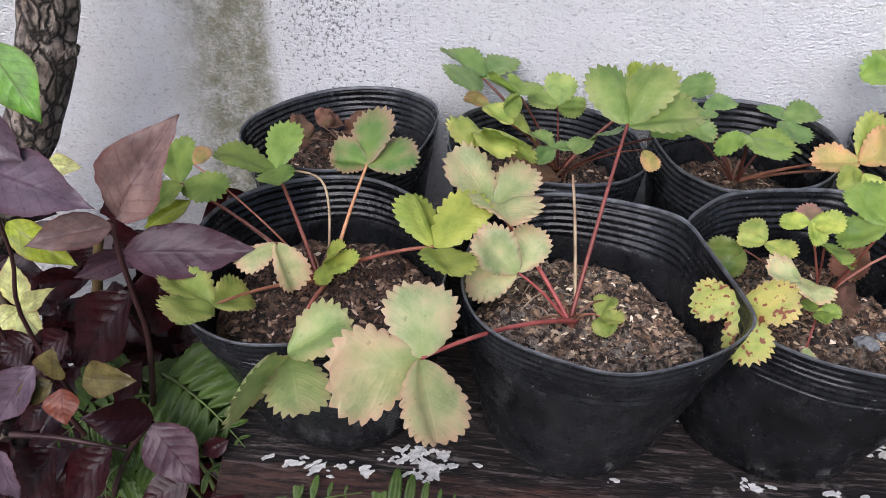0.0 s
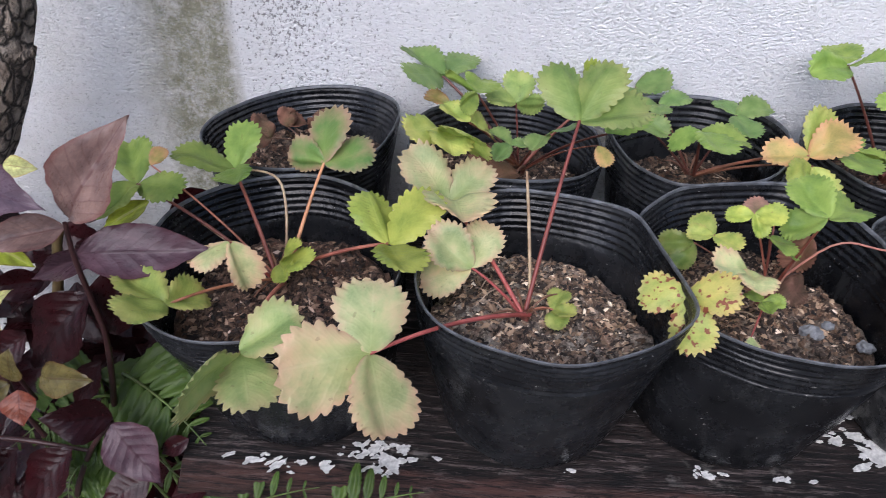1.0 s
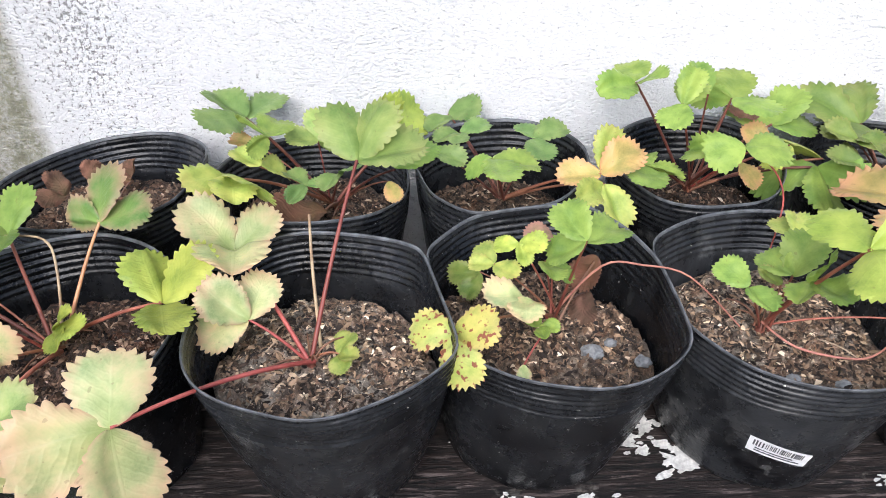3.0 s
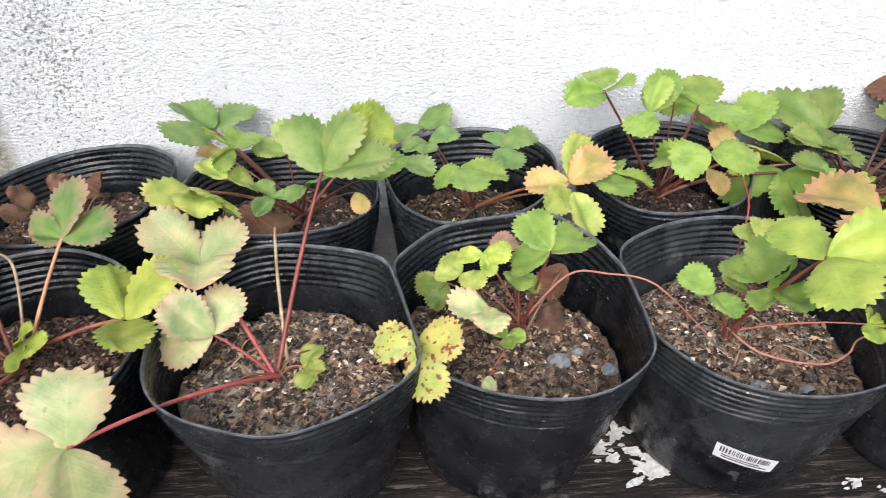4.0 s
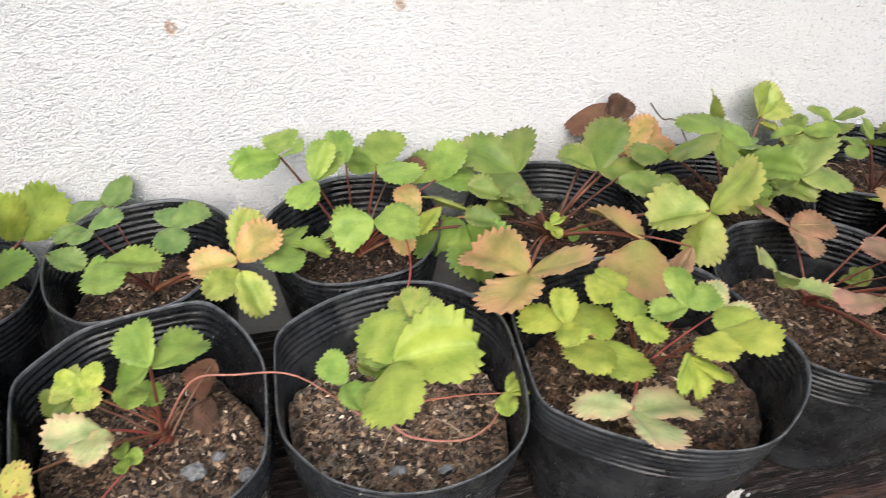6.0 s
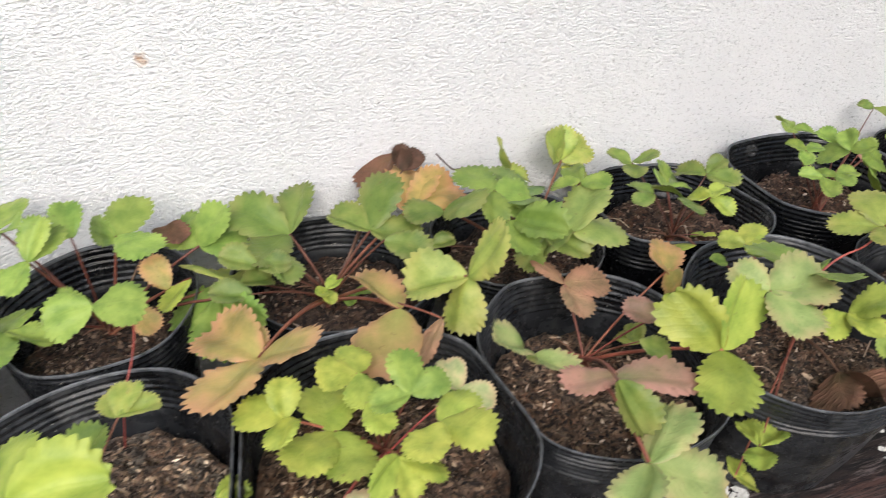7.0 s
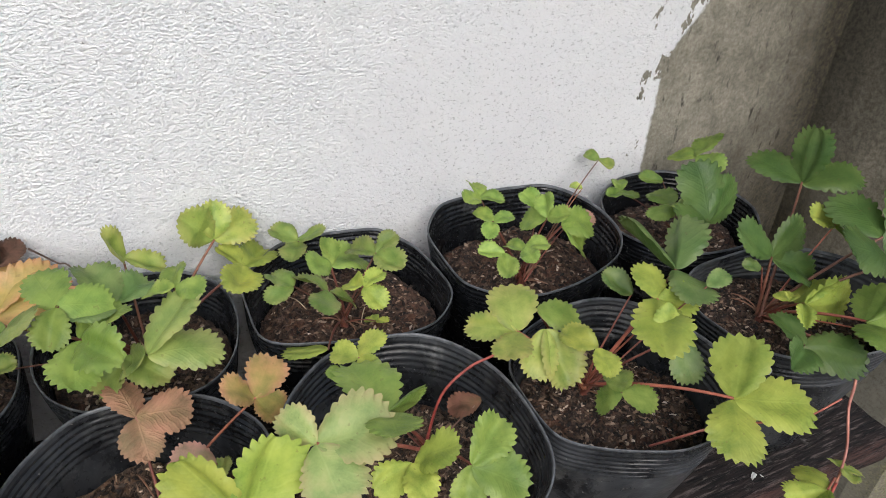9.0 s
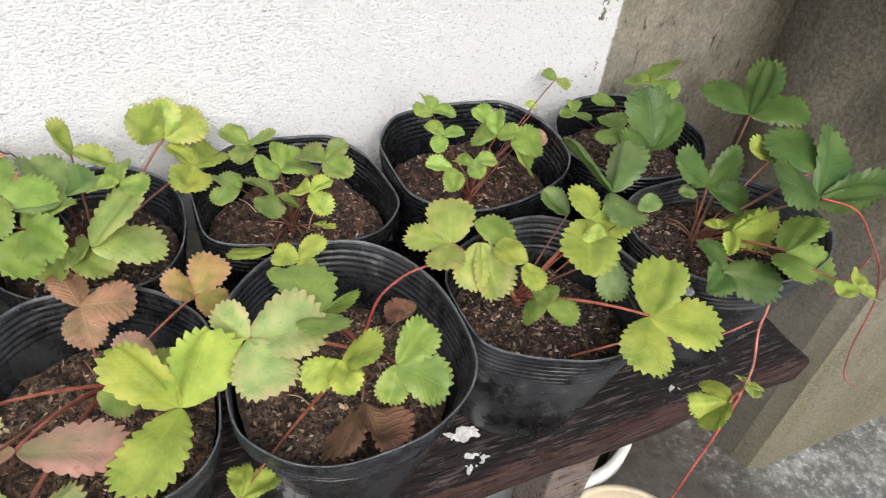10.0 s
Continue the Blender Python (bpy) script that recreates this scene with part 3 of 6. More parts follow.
def grow_bag(bag, label, age):
    base = tagged(new("grow_bag"), label, "plant pot", "grow bags on the bench")
    base.location = (bag.x, bag.y, BENCH_Z)
    here = Vector(base.location)
    sides = 88
    angles = [2 * math.pi * k / sides for k in range(sides)]
    inner = [0.55 + 0.2 * i / 4 for i in range(5)] + [0.75 + 0.225 * i / 36 for i in range(1, 37)] + [0.985, 0.995]
    outer = [0.03, 0.08, 0.16, 0.26, 0.36, 0.46, 0.55, 0.65] + [0.75 + 0.225 * i / 36 for i in range(37)] + [0.985, 1.0]
    rings = [[Vector((0.002 * math.cos(a) + bag.foot[0], 0.002 * math.sin(a) + bag.foot[1], 0.002)) for a in angles]]
    rings.append([bag.at(a, 0.0, -0.006) - here for a in angles])
    rings.append([bag.at(a, 0.008, -0.001) - here for a in angles])
    rings += [[bag.at(a, v, rib(v) * bag.wear(a, v)) - here for a in angles] for v in outer]
    rings += [[bag.at(a, 1.004, -0.0008) - here for a in angles]]
    rings += [[bag.at(a, v, rib(v) * bag.wear(a, v) - 0.0016) - here for a in angles] for v in reversed(inner)]
    low, top = 3 + 8, 3 + len(outer)
    body = part("body", ring_mesh("bag_body", rings[:low + 1], PLASTIC), PLASTIC, base)
    collar = part("collar", ring_mesh("bag_collar", rings[low:top - 1], PLASTIC), PLASTIC, base, "ribbed black plastic collar")
    part("rim", ring_mesh("bag_rim", rings[top - 2:top + 3], WORN_LIT_RIM), WORN_LIT_RIM, base, "worn greyish plastic rim with its highlight in the colour")
    lining = part("inner_wall", ring_mesh("bag_inner_wall", rings[top + 2:], PLASTIC), PLASTIC, base)
    for ob in (body, collar, lining):
        ob.color = (1, 1, 1, age)
    return base


def chip_cloud(bag, count, rng, spread=0.93):
    """Crumbs of bark and husk lying on a bag's soil, joined."""
    verts, faces = [], []
    for _ in range(count):
        a, q = rng.uniform(0, 2 * math.pi), math.sqrt(rng.random()) * spread
        p = soil_point(bag, a, q)
        long = rng.choice((rng.uniform(0.0006, 0.0014), rng.uniform(0.0009, 0.0026), rng.uniform(0.0016, 0.0048), rng.uniform(0.0025, 0.0055)))
        wide, tall = min(0.0024, long * rng.uniform(0.14, 0.6)), min(0.0016, long * rng.uniform(0.12, 0.45))
        turn = Euler((rng.uniform(-0.5, 0.5), rng.uniform(-0.5, 0.5), rng.uniform(0, 6.28))).to_matrix()
        start = len(verts)
        for sx, sy, sz in ((-1, -0.7, 0), (0.2, -1, 0), (1, 0.1, 0), (-0.1, 1, 0), (-0.4, -0.2, 1), (0.4, 0.2, 0.9)):
            verts.append(p + turn @ Vector((sx * long * rng.uniform(0.7, 1.1), sy * wide * rng.uniform(0.7, 1.1), sz * tall * 1.6 - tall * 0.3)))
        for f in ((0, 1, 4), (1, 5, 4), (1, 2, 5), (2, 3, 5), (3, 4, 5), (3, 0, 4), (3, 2, 1, 0)):
            faces.append(tuple(start + i for i in f))
    return verts, faces


def soil_point(bag, a, q):
    v = (bag.soil - BENCH_Z) / (bag.rim - BENCH_Z)
    edge = bag.at(a, v - 0.13, -0.0035)
    centre = Vector((bag.x + bag.foot[0] * (1 - v), bag.y + bag.foot[1] * (1 - v), 0))
    p = centre.lerp(Vector((edge.x, edge.y, 0)), q)
    p.z = bag.soil + 0.010 * noise.noise((p.x * 22, p.y * 22, bag.seed)) + 0.0065 * noise.noise((p.x * 70, p.y * 70, bag.seed)) + 0.0045 * noise.noise((p.x * 170, p.y * 170, bag.seed)) - 0.010 * q ** 6
    return p


def soil(bag, tone, crumbs, label):
    rng = random.Random(bag.seed + 50)
    rings = [[soil_point(bag, 2 * math.pi * j / 120, max(i / 44, 0.004)) for j in range(120)] for i in range(45)]
    ob = tagged(new("potting_soil", ring_mesh("soil_surface", rings, SOIL)), label, "soil", kind="stuff")
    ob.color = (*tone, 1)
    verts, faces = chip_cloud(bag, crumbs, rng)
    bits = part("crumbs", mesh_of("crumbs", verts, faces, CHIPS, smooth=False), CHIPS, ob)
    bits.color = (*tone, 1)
    tagged(bits, kind="stuff")
    return ob


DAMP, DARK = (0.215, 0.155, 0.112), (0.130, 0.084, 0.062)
BAGS = {
    "f1": Bag(-0.0451, 0.4, 0.0954, 0.6287, -0.0015, 0.0088, 0.590, (0.012, 0.010), 1, (0.0009, 0.0014, 0.0019, -0.0017)),
    "f2": Bag(0.1514, 0.3882, 0.0978, 0.6387, 0.0077, 0.0015, 0.590, (-0.004, 0.020), 2, (0.0019, -0.0038, 0.0039, 0.0003)),
    "f3": Bag(0.3095, 0.4192, 0.0992, 0.635, 0.0061, 0.009, 0.590, (-0.005, 0.004), 3, (-0.0033, -0.0066, -0.0043, -0.0038)),
    "f4": Bag(0.4878, 0.4141, 0.1009, 0.6301, 0.0054, 0.0047, 0.590, (0.0, 0.004), 4, (-0.0022, -0.0027, -0.0028, 0.0024)),
    "f5": Bag(0.6737, 0.3905, 0.108, 0.6397, 0.0025, 0.0032, 0.592, (0.0, 0.008), 5, (0.0044, -0.0042, -0.0012, 0.0017)),
    "f6": Bag(0.862, 0.4175, 0.102, 0.632, -0.002, 0.0103, 0.590, (0.0, 0.004), 6, (-0.0018, -0.0000, -0.0000, -0.0015)),
    "f7": Bag(1.048, 0.3977, 0.1034, 0.6401, 0.0059, 0.0137, 0.594, (0.0, 0.010), 7, (-0.0005, -0.0011, -0.0009, -0.0035)),
    "f8": Bag(1.244, 0.3984, 0.0936, 0.6406, 0.0038, 0.0006, 0.598, (-0.006, 0.010), 8, (0.0033, -0.0026, -0.0034, -0.0009)),
    "f9": Bag(1.47, 0.4178, 0.0992, 0.6399, 0.0087, -0.0112, 0.610, (-0.02, 0.010), 9, (0.0018, -0.0015, 0.0022, -0.0004)),
    "b1": Bag(-0.0697, 0.5996, 0.094, 0.6354, 0.0039, 0, 0.598, (0, 0), 11, (-0.0022, 0.0022, -0.0012, -0.0008)),
    "b2": Bag(0.121, 0.590, 0.094, 0.637, -0.003, -0.003, 0.597, (0, 0), 12),
    "b3": Bag(0.2948, 0.5916, 0.0834, 0.6473, 0.0042, 0.0065, 0.600, (0, 0), 13, (-0.0019, -0.0001, -0.0004, 0.0033)),
    "b4": Bag(0.4831, 0.601, 0.0815, 0.6426, 0.0025, 0.0099, 0.600, (0, 0), 14, (0.0008, 0.0000, -0.0000, 0.0018)),
    "b5": Bag(0.690, 0.604, 0.093, 0.633, -0.003, 0.006, 0.600, (0, 0), 15),
    "b6": Bag(0.876, 0.608, 0.090, 0.632, 0.000, 0.005, 0.600, (0, 0), 16),
    "b7": Bag(1.068, 0.6077, 0.101, 0.6376, -0.0067, 0.0011, 0.600, (0, 0), 17, (0.0062, 0.0025, -0.0043, -0.0052)),
    "b8": Bag(1.269, 0.6126, 0.1059, 0.6452, 0.0002, 0.0055, 0.600, (0, 0), 18, (0.0056, 0.0043, 0.0002, -0.0024)),
    "b9": Bag(1.482, 0.602, 0.095, 0.634, 0.000, 0.001, 0.602, (0, 0), 19),
}
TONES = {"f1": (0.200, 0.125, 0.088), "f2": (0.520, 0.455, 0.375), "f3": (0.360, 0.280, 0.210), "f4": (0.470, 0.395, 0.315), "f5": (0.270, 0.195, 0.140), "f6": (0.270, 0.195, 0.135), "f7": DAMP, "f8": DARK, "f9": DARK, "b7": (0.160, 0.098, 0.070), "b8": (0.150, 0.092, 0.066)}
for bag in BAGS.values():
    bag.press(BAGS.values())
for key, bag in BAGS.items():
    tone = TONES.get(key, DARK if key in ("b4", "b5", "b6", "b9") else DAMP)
    age = {"f1": 0.7, "f2": 0.9, "f3": 0.8, "f4": 1.5, "f5": 1.5, "f6": 1.6, "f7": 1.9, "f8": 2.3, "f9": 2.4, "b7": 0.7, "b8": 0.5, "b9": 0.4}.get(key, 1.1)
    grow_bag(bag, "dusty black plastic grow bag with a ribbed collar" if age > 1 else "black plastic grow bag with a ribbed collar", age)
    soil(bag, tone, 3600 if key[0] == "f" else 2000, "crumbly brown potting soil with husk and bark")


# ---- strawberry plants ----
def leaflet_mesh(name, seed, folds, widths, droop, wave, material, teeth=10, curl=0.0):
    """One scalloped leaflet of length 1, its base at the origin. folds: how far each half is raised, in radians; widths: of each half."""
    rng = random.Random(seed)
    rows, cols = teeth * 4 + 6, 12
    skew = rng.uniform(-0.03, 0.03)
    verts, uvs, faces = [], [], []
    for i in range(rows + 1):
        phi = math.pi * i / rows
        v = 0.5 - 0.5 * math.cos(phi)
        w = max(0.0, math.sin(phi)) ** 0.84 * (1 - 0.40 * (1 - v) ** 2.0)
        saw = ((i - 4) / 4.0) % 1.0
        tooth = (0.033, 0.016, -0.031, 0.008)[int(round(saw * 4)) % 4] * min(1, max(0, (phi - 0.62) * 2.0)) * rng.uniform(0.6, 1.25)
        for j in range(cols + 1):
            u = 2 * j / cols - 1
            rim = abs(u) ** 9
            half = 0 if u > 0 else 1
            out = abs(u) * w * widths[half] + tooth * rim * (0.25 + 0.75 * math.sin(phi))
            raised = folds[half] * (1.18 - 0.36 * abs(u)) * min(1.0, 0.35 + 1.3 * abs(u))
            y = math.copysign(1, u) * out * math.cos(raised) + skew * math.sin(v * 3.1)
            x = v + 0.05 * abs(u) * math.sin(phi) - tooth * rim * math.cos(phi) * 1.3 + max(0, tooth) * rim * 0.5
            z = out * math.sin(raised) - droop * v * v - 0.05 * abs(u) ** 3.5 * math.sin(phi) - 0.10 * (v - 0.4) ** 2
            z += 0.0022 * math.cos(2 * math.pi * (v * 8 - abs(u) * 2.3)) * min(1, abs(u) * 1.5) * math.sin(phi)
            z += wave * noise.noise((x * 1.9 + seed * 3.1, y * 1.9, seed)) + curl * (u * w * 0.5) ** 2 * 3.0 + curl * 0.5 * v ** 3
            z += 0.016 * abs(u) ** 4 * math.sin(v * 17 + seed) * math.sin(phi)
            verts.append((x, y, z))
            uvs.append((j / cols, v))
    for i in range(rows):
        for j in range(cols):
            a = i * (cols + 1) + j
            faces.append((a, a + 1, a + cols + 2, a + cols + 1))
    return mesh_of(name, verts, faces, material, True, uvs)


def variants(material, tag, folds, waves, curl=0.0):
    shapes = []
    for k in range(8):
        fold, wide = folds[k % len(folds)], 0.50 + 0.012 * (k * 5 % 4)
        shapes.append(leaflet_mesh("leaflet_" + tag, 10 + k, (fold, fold), (wide * (1 + 0.04 * (k % 3 - 1)), wide), 0.08 + 0.04 * (k % 4), waves, material, 10 + k % 3, curl * (1 if k % 2 else -0.7)))
    return shapes


FRESH = variants(LEAF, "fresh", (0.24, 0.42, 0.32, 0.52), 0.11)
SPOTTED = variants(LEAF_SPOTTED, "spotted", (0.16, 0.30), 0.10)
DRY_LEAVES = variants(LEAF_DRY, "dry", (0.4, 0.75, 0.2), 0.24, 0.35)
# tint, redness of the edge, stalk colour, what the leaf looks like
LOOKS = {
    "green": ((0.205, 0.292, 0.068), 0.05, (0.21, 0.065, 0.045), "fresh green toothed leaf"),
    "deep": ((0.085, 0.145, 0.040), 0.04, (0.17, 0.075, 0.05), "deep green toothed leaf"),
    "sage": ((0.245, 0.325, 0.098), 0.16, (0.26, 0.065, 0.05), "soft grey-green toothed leaf"),
    "olive": ((0.165, 0.225, 0.056), 0.18, (0.19, 0.075, 0.05), "dull mid-green toothed leaf"),
    "lime": ((0.335, 0.395, 0.080), 0.05, (0.28, 0.09, 0.06), "bright yellow-green leaf"),
    "pale": ((0.335, 0.400, 0.100), 0.22, (0.33, 0.14, 0.08), "pale yellowish green leaf"),
    "blush": ((0.520, 0.530, 0.285), 0.62, (0.42, 0.10, 0.09), "pale yellow leaf with a pink edge"),
    "amber": ((0.430, 0.310, 0.120), 0.55, (0.34, 0.12, 0.07), "orange and yellow ageing leaf"),
    "dry": ((0.140, 0.070, 0.048), 0.10, (0.22, 0.12, 0.08), "withered brown leaf"),
    "husk": ((0.330, 0.190, 0.125), 0.15, (0.30, 0.11, 0.08), "shrivelled light brown leaf"),
    "char": ((0.085, 0.048, 0.036), 0.0, (0.10, 0.06, 0.05), "crumpled dark brown dead leaf"),
    "leafy": ((0.150, 0.232, 0.076), 0.10, (0.20, 0.065, 0.045), "cool green toothed leaf"),
    "rose": ((0.350, 0.215, 0.165), 0.40, (0.40, 0.13, 0.10), "dull rose-coloured leaf"),
    "spotted": ((0.440, 0.440, 0.120), 0.35, (0.30, 0.14, 0.08), "yellow leaf with dark red spots"),
    "faded": ((0.335, 0.405, 0.160), 0.42, (0.38, 0.13, 0.09), "faded green leaf flushed with pink"),
    "edged": ((0.160, 0.260, 0.080), 0.85, (0.42, 0.20, 0.10), "green leaf with a red edge"),
}
CROWNS = {
    "f1": (-0.048, 0.412, 0.590), "f2": (0.137, 0.389, 0.588), "f3": (0.319, 0.429, 0.590), "f4": (0.474, 0.410, 0.590), "f5": (0.680, 0.405, 0.592),
    "f6": (0.869, 0.450, 0.590), "f7": (1.075, 0.415, 0.594), "f8": (1.230, 0.423, 0.598), "f9": (1.447, 0.431, 0.610), "b1": (-0.074, 0.615, 0.598),
    "b2": (0.140, 0.600, 0.597), "b3": (0.296, 0.596, 0.600), "b4": (0.487, 0.612, 0.600), "b5": (0.678, 0.597, 0.600), "b6": (0.880, 0.600, 0.600),
    "b7": (1.058, 0.590, 0.600), "b8": (1.257, 0.585, 0.600), "b9": (1.480, 0.590, 0.602), "run": (1.384, 0.270, 0.575),
}
PLANT_LABELS = {
    "f1": "strawberry plant with spreading green and pinkish leaves", "f2": "strawberry plant with one tall red stalk and pale leaves", "f3": "bushy strawberry plant with light green and spotted leaves",
    "f4": "young strawberry plant with bright green leaves", "f5": "strawberry plant with many lime-green leaves", "f6": "strawberry plant with rose, brown and lime leaves",
    "f7": "strawberry plant with broad pale leaves", "f8": "strawberry plant with red crown and yellowing leaves", "f9": "large dark green strawberry plant on long stalks",
    "b1": "withered strawberry plant with only brown leaves", "b2": "strawberry plant with yellowish and green leaves", "b3": "small strawberry plant with thin red stalks",
    "b4": "dense green strawberry plant with a few orange leaves", "b5": "strawberry plant with dark and orange leaves against the wall", "b6": "dense strawberry plant with grey-green leaves",
    "b7": "small strawberry plant with round dark leaves", "b8": "small strawberry plant with round green leaves", "b9": "strawberry plant with dark and light green leaves", "run": "young runner plantlet hanging from a red stolon",
}
PLANTS = {}
for key, place in CROWNS.items():
    PLANTS[key] = tagged(new("strawberry_plant"), PLANT_LABELS[key], "strawberry plant", "strawberry plants in grow bags")
    PLANTS[key].location = place
LUCK = random.Random(21)
# how bright or dull the whole foliage of a plant is
# leaves narrower than most, against their length
BREADTH = {"deep": 0.72, "leafy": 0.92, "husk": 0.85}
FOLIAGE_GAIN = {"f3": 1.22, "f4": 1.22, "f5": 1.15, "f6": 1.05, "b2": 1.22, "b3": 1.25, "b4": 1.22, "b5": 1.08, "b7": 1.08, "b8": 1.15, "b9": 0.95, "f8": 0.88, "f9": 0.9}


def crown(key):
    """The scaly heart of a plant, with a few dead stubs."""
    base = PLANTS[key]
    rng = random.Random(key)
    rings = []
    for i in range(7):
        v = i / 6
        r = 0.0036 * (1 - v) ** 0.5 + 0.0009
        rings.append([(r * math.cos(a) * (1 + 0.2 * rng.random()), r * math.sin(a) * (1 + 0.2 * rng.random()), -0.005 + 0.014 * v) for a in (2 * math.pi * k / 10 for k in range(10))])
    heart = part("crown", ring_mesh("crown", rings, STALK), STALK, base, "reddish brown scaly crown")
    heart.color = (0.15, 0.05, 0.035, 1)
    for _ in range(5):
        a, reach = rng.uniform(0, 6.28), rng.uniform(0.012, 0.035)
        tip = (reach * math.cos(a), reach * math.sin(a), rng.uniform(0.004, 0.022))
        stub = part("dead_stalk", tube_mesh("dead_stalk", bezier((0, 0, 0), (tip[0] * 0.3, tip[1] * 0.3, tip[2] + 0.006), tip, 5), [0.0008] * 5 + [0.0005], STALK, 6), STALK, base)
        stub.color = (0.20, 0.10, 0.06, 1)


def leaf(key, look_name, joint, facing, *tips):
    """One leaf: a stalk from the crown to the joint, and a leaflet from the joint to each tip. facing: the way that its upper side looks."""
    base = PLANTS[key]
    tint, red, stalk_tint, label = LOOKS[look_name]
    origin = Vector(base.location)
    end = Vector(joint) - origin
    start = Vector((LUCK.uniform(-0.005, 0.005), LUCK.uniform(-0.005, 0.005), 0.004))
    size = max((Vector(tip[:3]) - Vector(joint)).length for tip in tips)
    lift = max(0.008, 0.15 * math.hypot(end.x, end.y))
    bend = start.lerp(end, 0.5) + Vector((0, 0, lift * 0.8))
    bend.z = max(bend.z, 0.5 * (start.z + end.z) + 0.006)
    thick = min(0.0016, max(0.0008, size * 0.030))
    line = bezier(start, bend, end, 12)
    stalk = part("leaf", tube_mesh("leaf_stalk", line, [thick * (1.15 - 0.4 * i / 12) for i in range(13)], STALK), STALK, base, label)
    mild = LUCK.uniform(0.75, 1.25)
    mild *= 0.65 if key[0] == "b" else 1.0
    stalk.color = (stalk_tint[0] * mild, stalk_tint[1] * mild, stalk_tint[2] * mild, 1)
    shapes = {"dry": DRY_LEAVES, "husk": DRY_LEAVES, "char": DRY_LEAVES, "spotted": SPOTTED}.get(look_name, FRESH)
    for serial, (x, y, z, *lie) in enumerate(tips):
        way = Vector((x, y, z)) - Vector(joint)
        shape = LUCK.choice(shapes)
        squeeze, tilt = LUCK.uniform(0.80, 0.98) * BREADTH.get(look_name, 1.0), LUCK.gauss(0, 7)
        if lie:  # how its two halves are raised, and how broad they are
            shape = leaflet_mesh("leaflet_own", len(PLANTS) + serial * 7 + round(x * 1000), (radians(lie[0]), radians(lie[1])), (0.52 * lie[2], 0.52 * lie[3]), 0.07, 0.07, shape.materials[0], 9 + serial)
            squeeze, tilt = 1.0, 0.0
        blade = part("leaflet", shape, None, stalk)
        ahead = way.normalized()
        side = Vector(facing).cross(ahead).normalized()
        turn = Matrix((ahead, side, ahead.cross(side))).transposed().to_4x4()
        end_of = shape.vertices[len(shape.vertices) - 7].co
        rise = Matrix.Rotation(math.atan2(end_of.z, end_of.x), 4, "Y")
        length = way.length / math.hypot(end_of.x, end_of.z)
        blade.matrix_basis = Matrix.Translation(end) @ turn @ Matrix.Rotation(radians(tilt), 4, "X") @ rise @ Matrix.Diagonal((length, length * squeeze, length, 1))
        k = LUCK.uniform(0.86, 1.14) * FOLIAGE_GAIN.get(key, 1.0)
        blade.color = (tint[0] * k * LUCK.uniform(0.93, 1.07), tint[1] * k, tint[2] * k, red)


for key in CROWNS:
    if key != "run":
        crown(key)
# leaves of bag f1
leaf("f1", "green", (-0.099, 0.484, 0.646), (0.15, -0.07, 0.99), (-0.101, 0.520, 0.670, -14, 40, 0.62, 1), (-0.145, 0.486, 0.659, 20, 8, 1, 0.8), (-0.081, 0.435, 0.660, 50, 6, 0.62, 0.62))
leaf("f1", "edged", (-0.023, 0.475, 0.661), (-0.14, -0.45, 0.88), (-0.025, 0.514, 0.689, -16, 24, 0.7, 1), (-0.057, 0.494, 0.654, -80, 44, 0.62, 1), (0.014, 0.485, 0.672, -6, 8, 1, 1))
leaf("f1", "green", (-0.158, 0.440, 0.653), (0.06, -0.31, 0.95), (-0.178, 0.478, 0.667), (-0.119, 0.431, 0.656, 22, 6, 0.7, 0.9), (-0.171, 0.399, 0.646))
leaf("f1", "amber", (-0.149, 0.450, 0.664), (0.19, -0.44, 0.88), (-0.145, 0.466, 0.671))
leaf("f1", "pale", (-0.098, 0.332, 0.628), (0.36, 0.01, 0.93), (-0.132, 0.349, 0.638), (-0.084, 0.360, 0.618), (-0.107, 0.297, 0.647))
leaf("f1", "blush", (-0.065, 0.371, 0.654), (0.28, -0.59, 0.76), (-0.052, 0.359, 0.625, -12, 64, 1, 0.9), (-0.086, 0.353, 0.647, 28, -56, 1, 0.9))
leaf("f1", "lime", (-0.045, 0.415, 0.609), (-0.42, -0.22, 0.88), (-0.028, 0.410, 0.627), (-0.019, 0.399, 0.621), (-0.037, 0.393, 0.607))
leaf("f1", "lime", (0.036, 0.408, 0.635), (-0.10, -0.38, 0.92), (0.064, 0.441, 0.661, -4, 18, 0.8, 1), (0.016, 0.445, 0.655, 34, -59, 0.9, 0.9), (0.055, 0.360, 0.646, -8, 44, 0.8, 0.7))
leaf("f1", "faded", (-0.037, 0.295, 0.628), (-0.13, -0.13, 0.98), (-0.004, 0.310, 0.648, 40, 14, 0.9, 1.2), (-0.020, 0.254, 0.625, -12, 16, 0.9, 0.8), (-0.051, 0.242, 0.641, 80, -80, 0.62, 0.9))
# leaves of bag f2
leaf("f2", "blush", (0.041, 0.292, 0.637), (0.20, -0.51, 0.84), (-0.006, 0.269, 0.641, -29, 26, 1.2, 0.9), (0.039, 0.324, 0.665, 14, -16, 1.2, 1.1), (0.055, 0.258, 0.607, -22, 42, 1.1, 1))
leaf("f2", "blush", (0.096, 0.399, 0.625), (0.13, -0.63, 0.77), (0.066, 0.407, 0.650), (0.107, 0.424, 0.647), (0.061, 0.392, 0.614))
leaf("f2", "blush", (0.076, 0.466, 0.638), (0.27, -0.29, 0.92), (0.042, 0.477, 0.676, 10, 34, 0.9, 0.8), (0.104, 0.495, 0.657, 16, 29, 0.8, 0.9), (0.089, 0.404, 0.659))
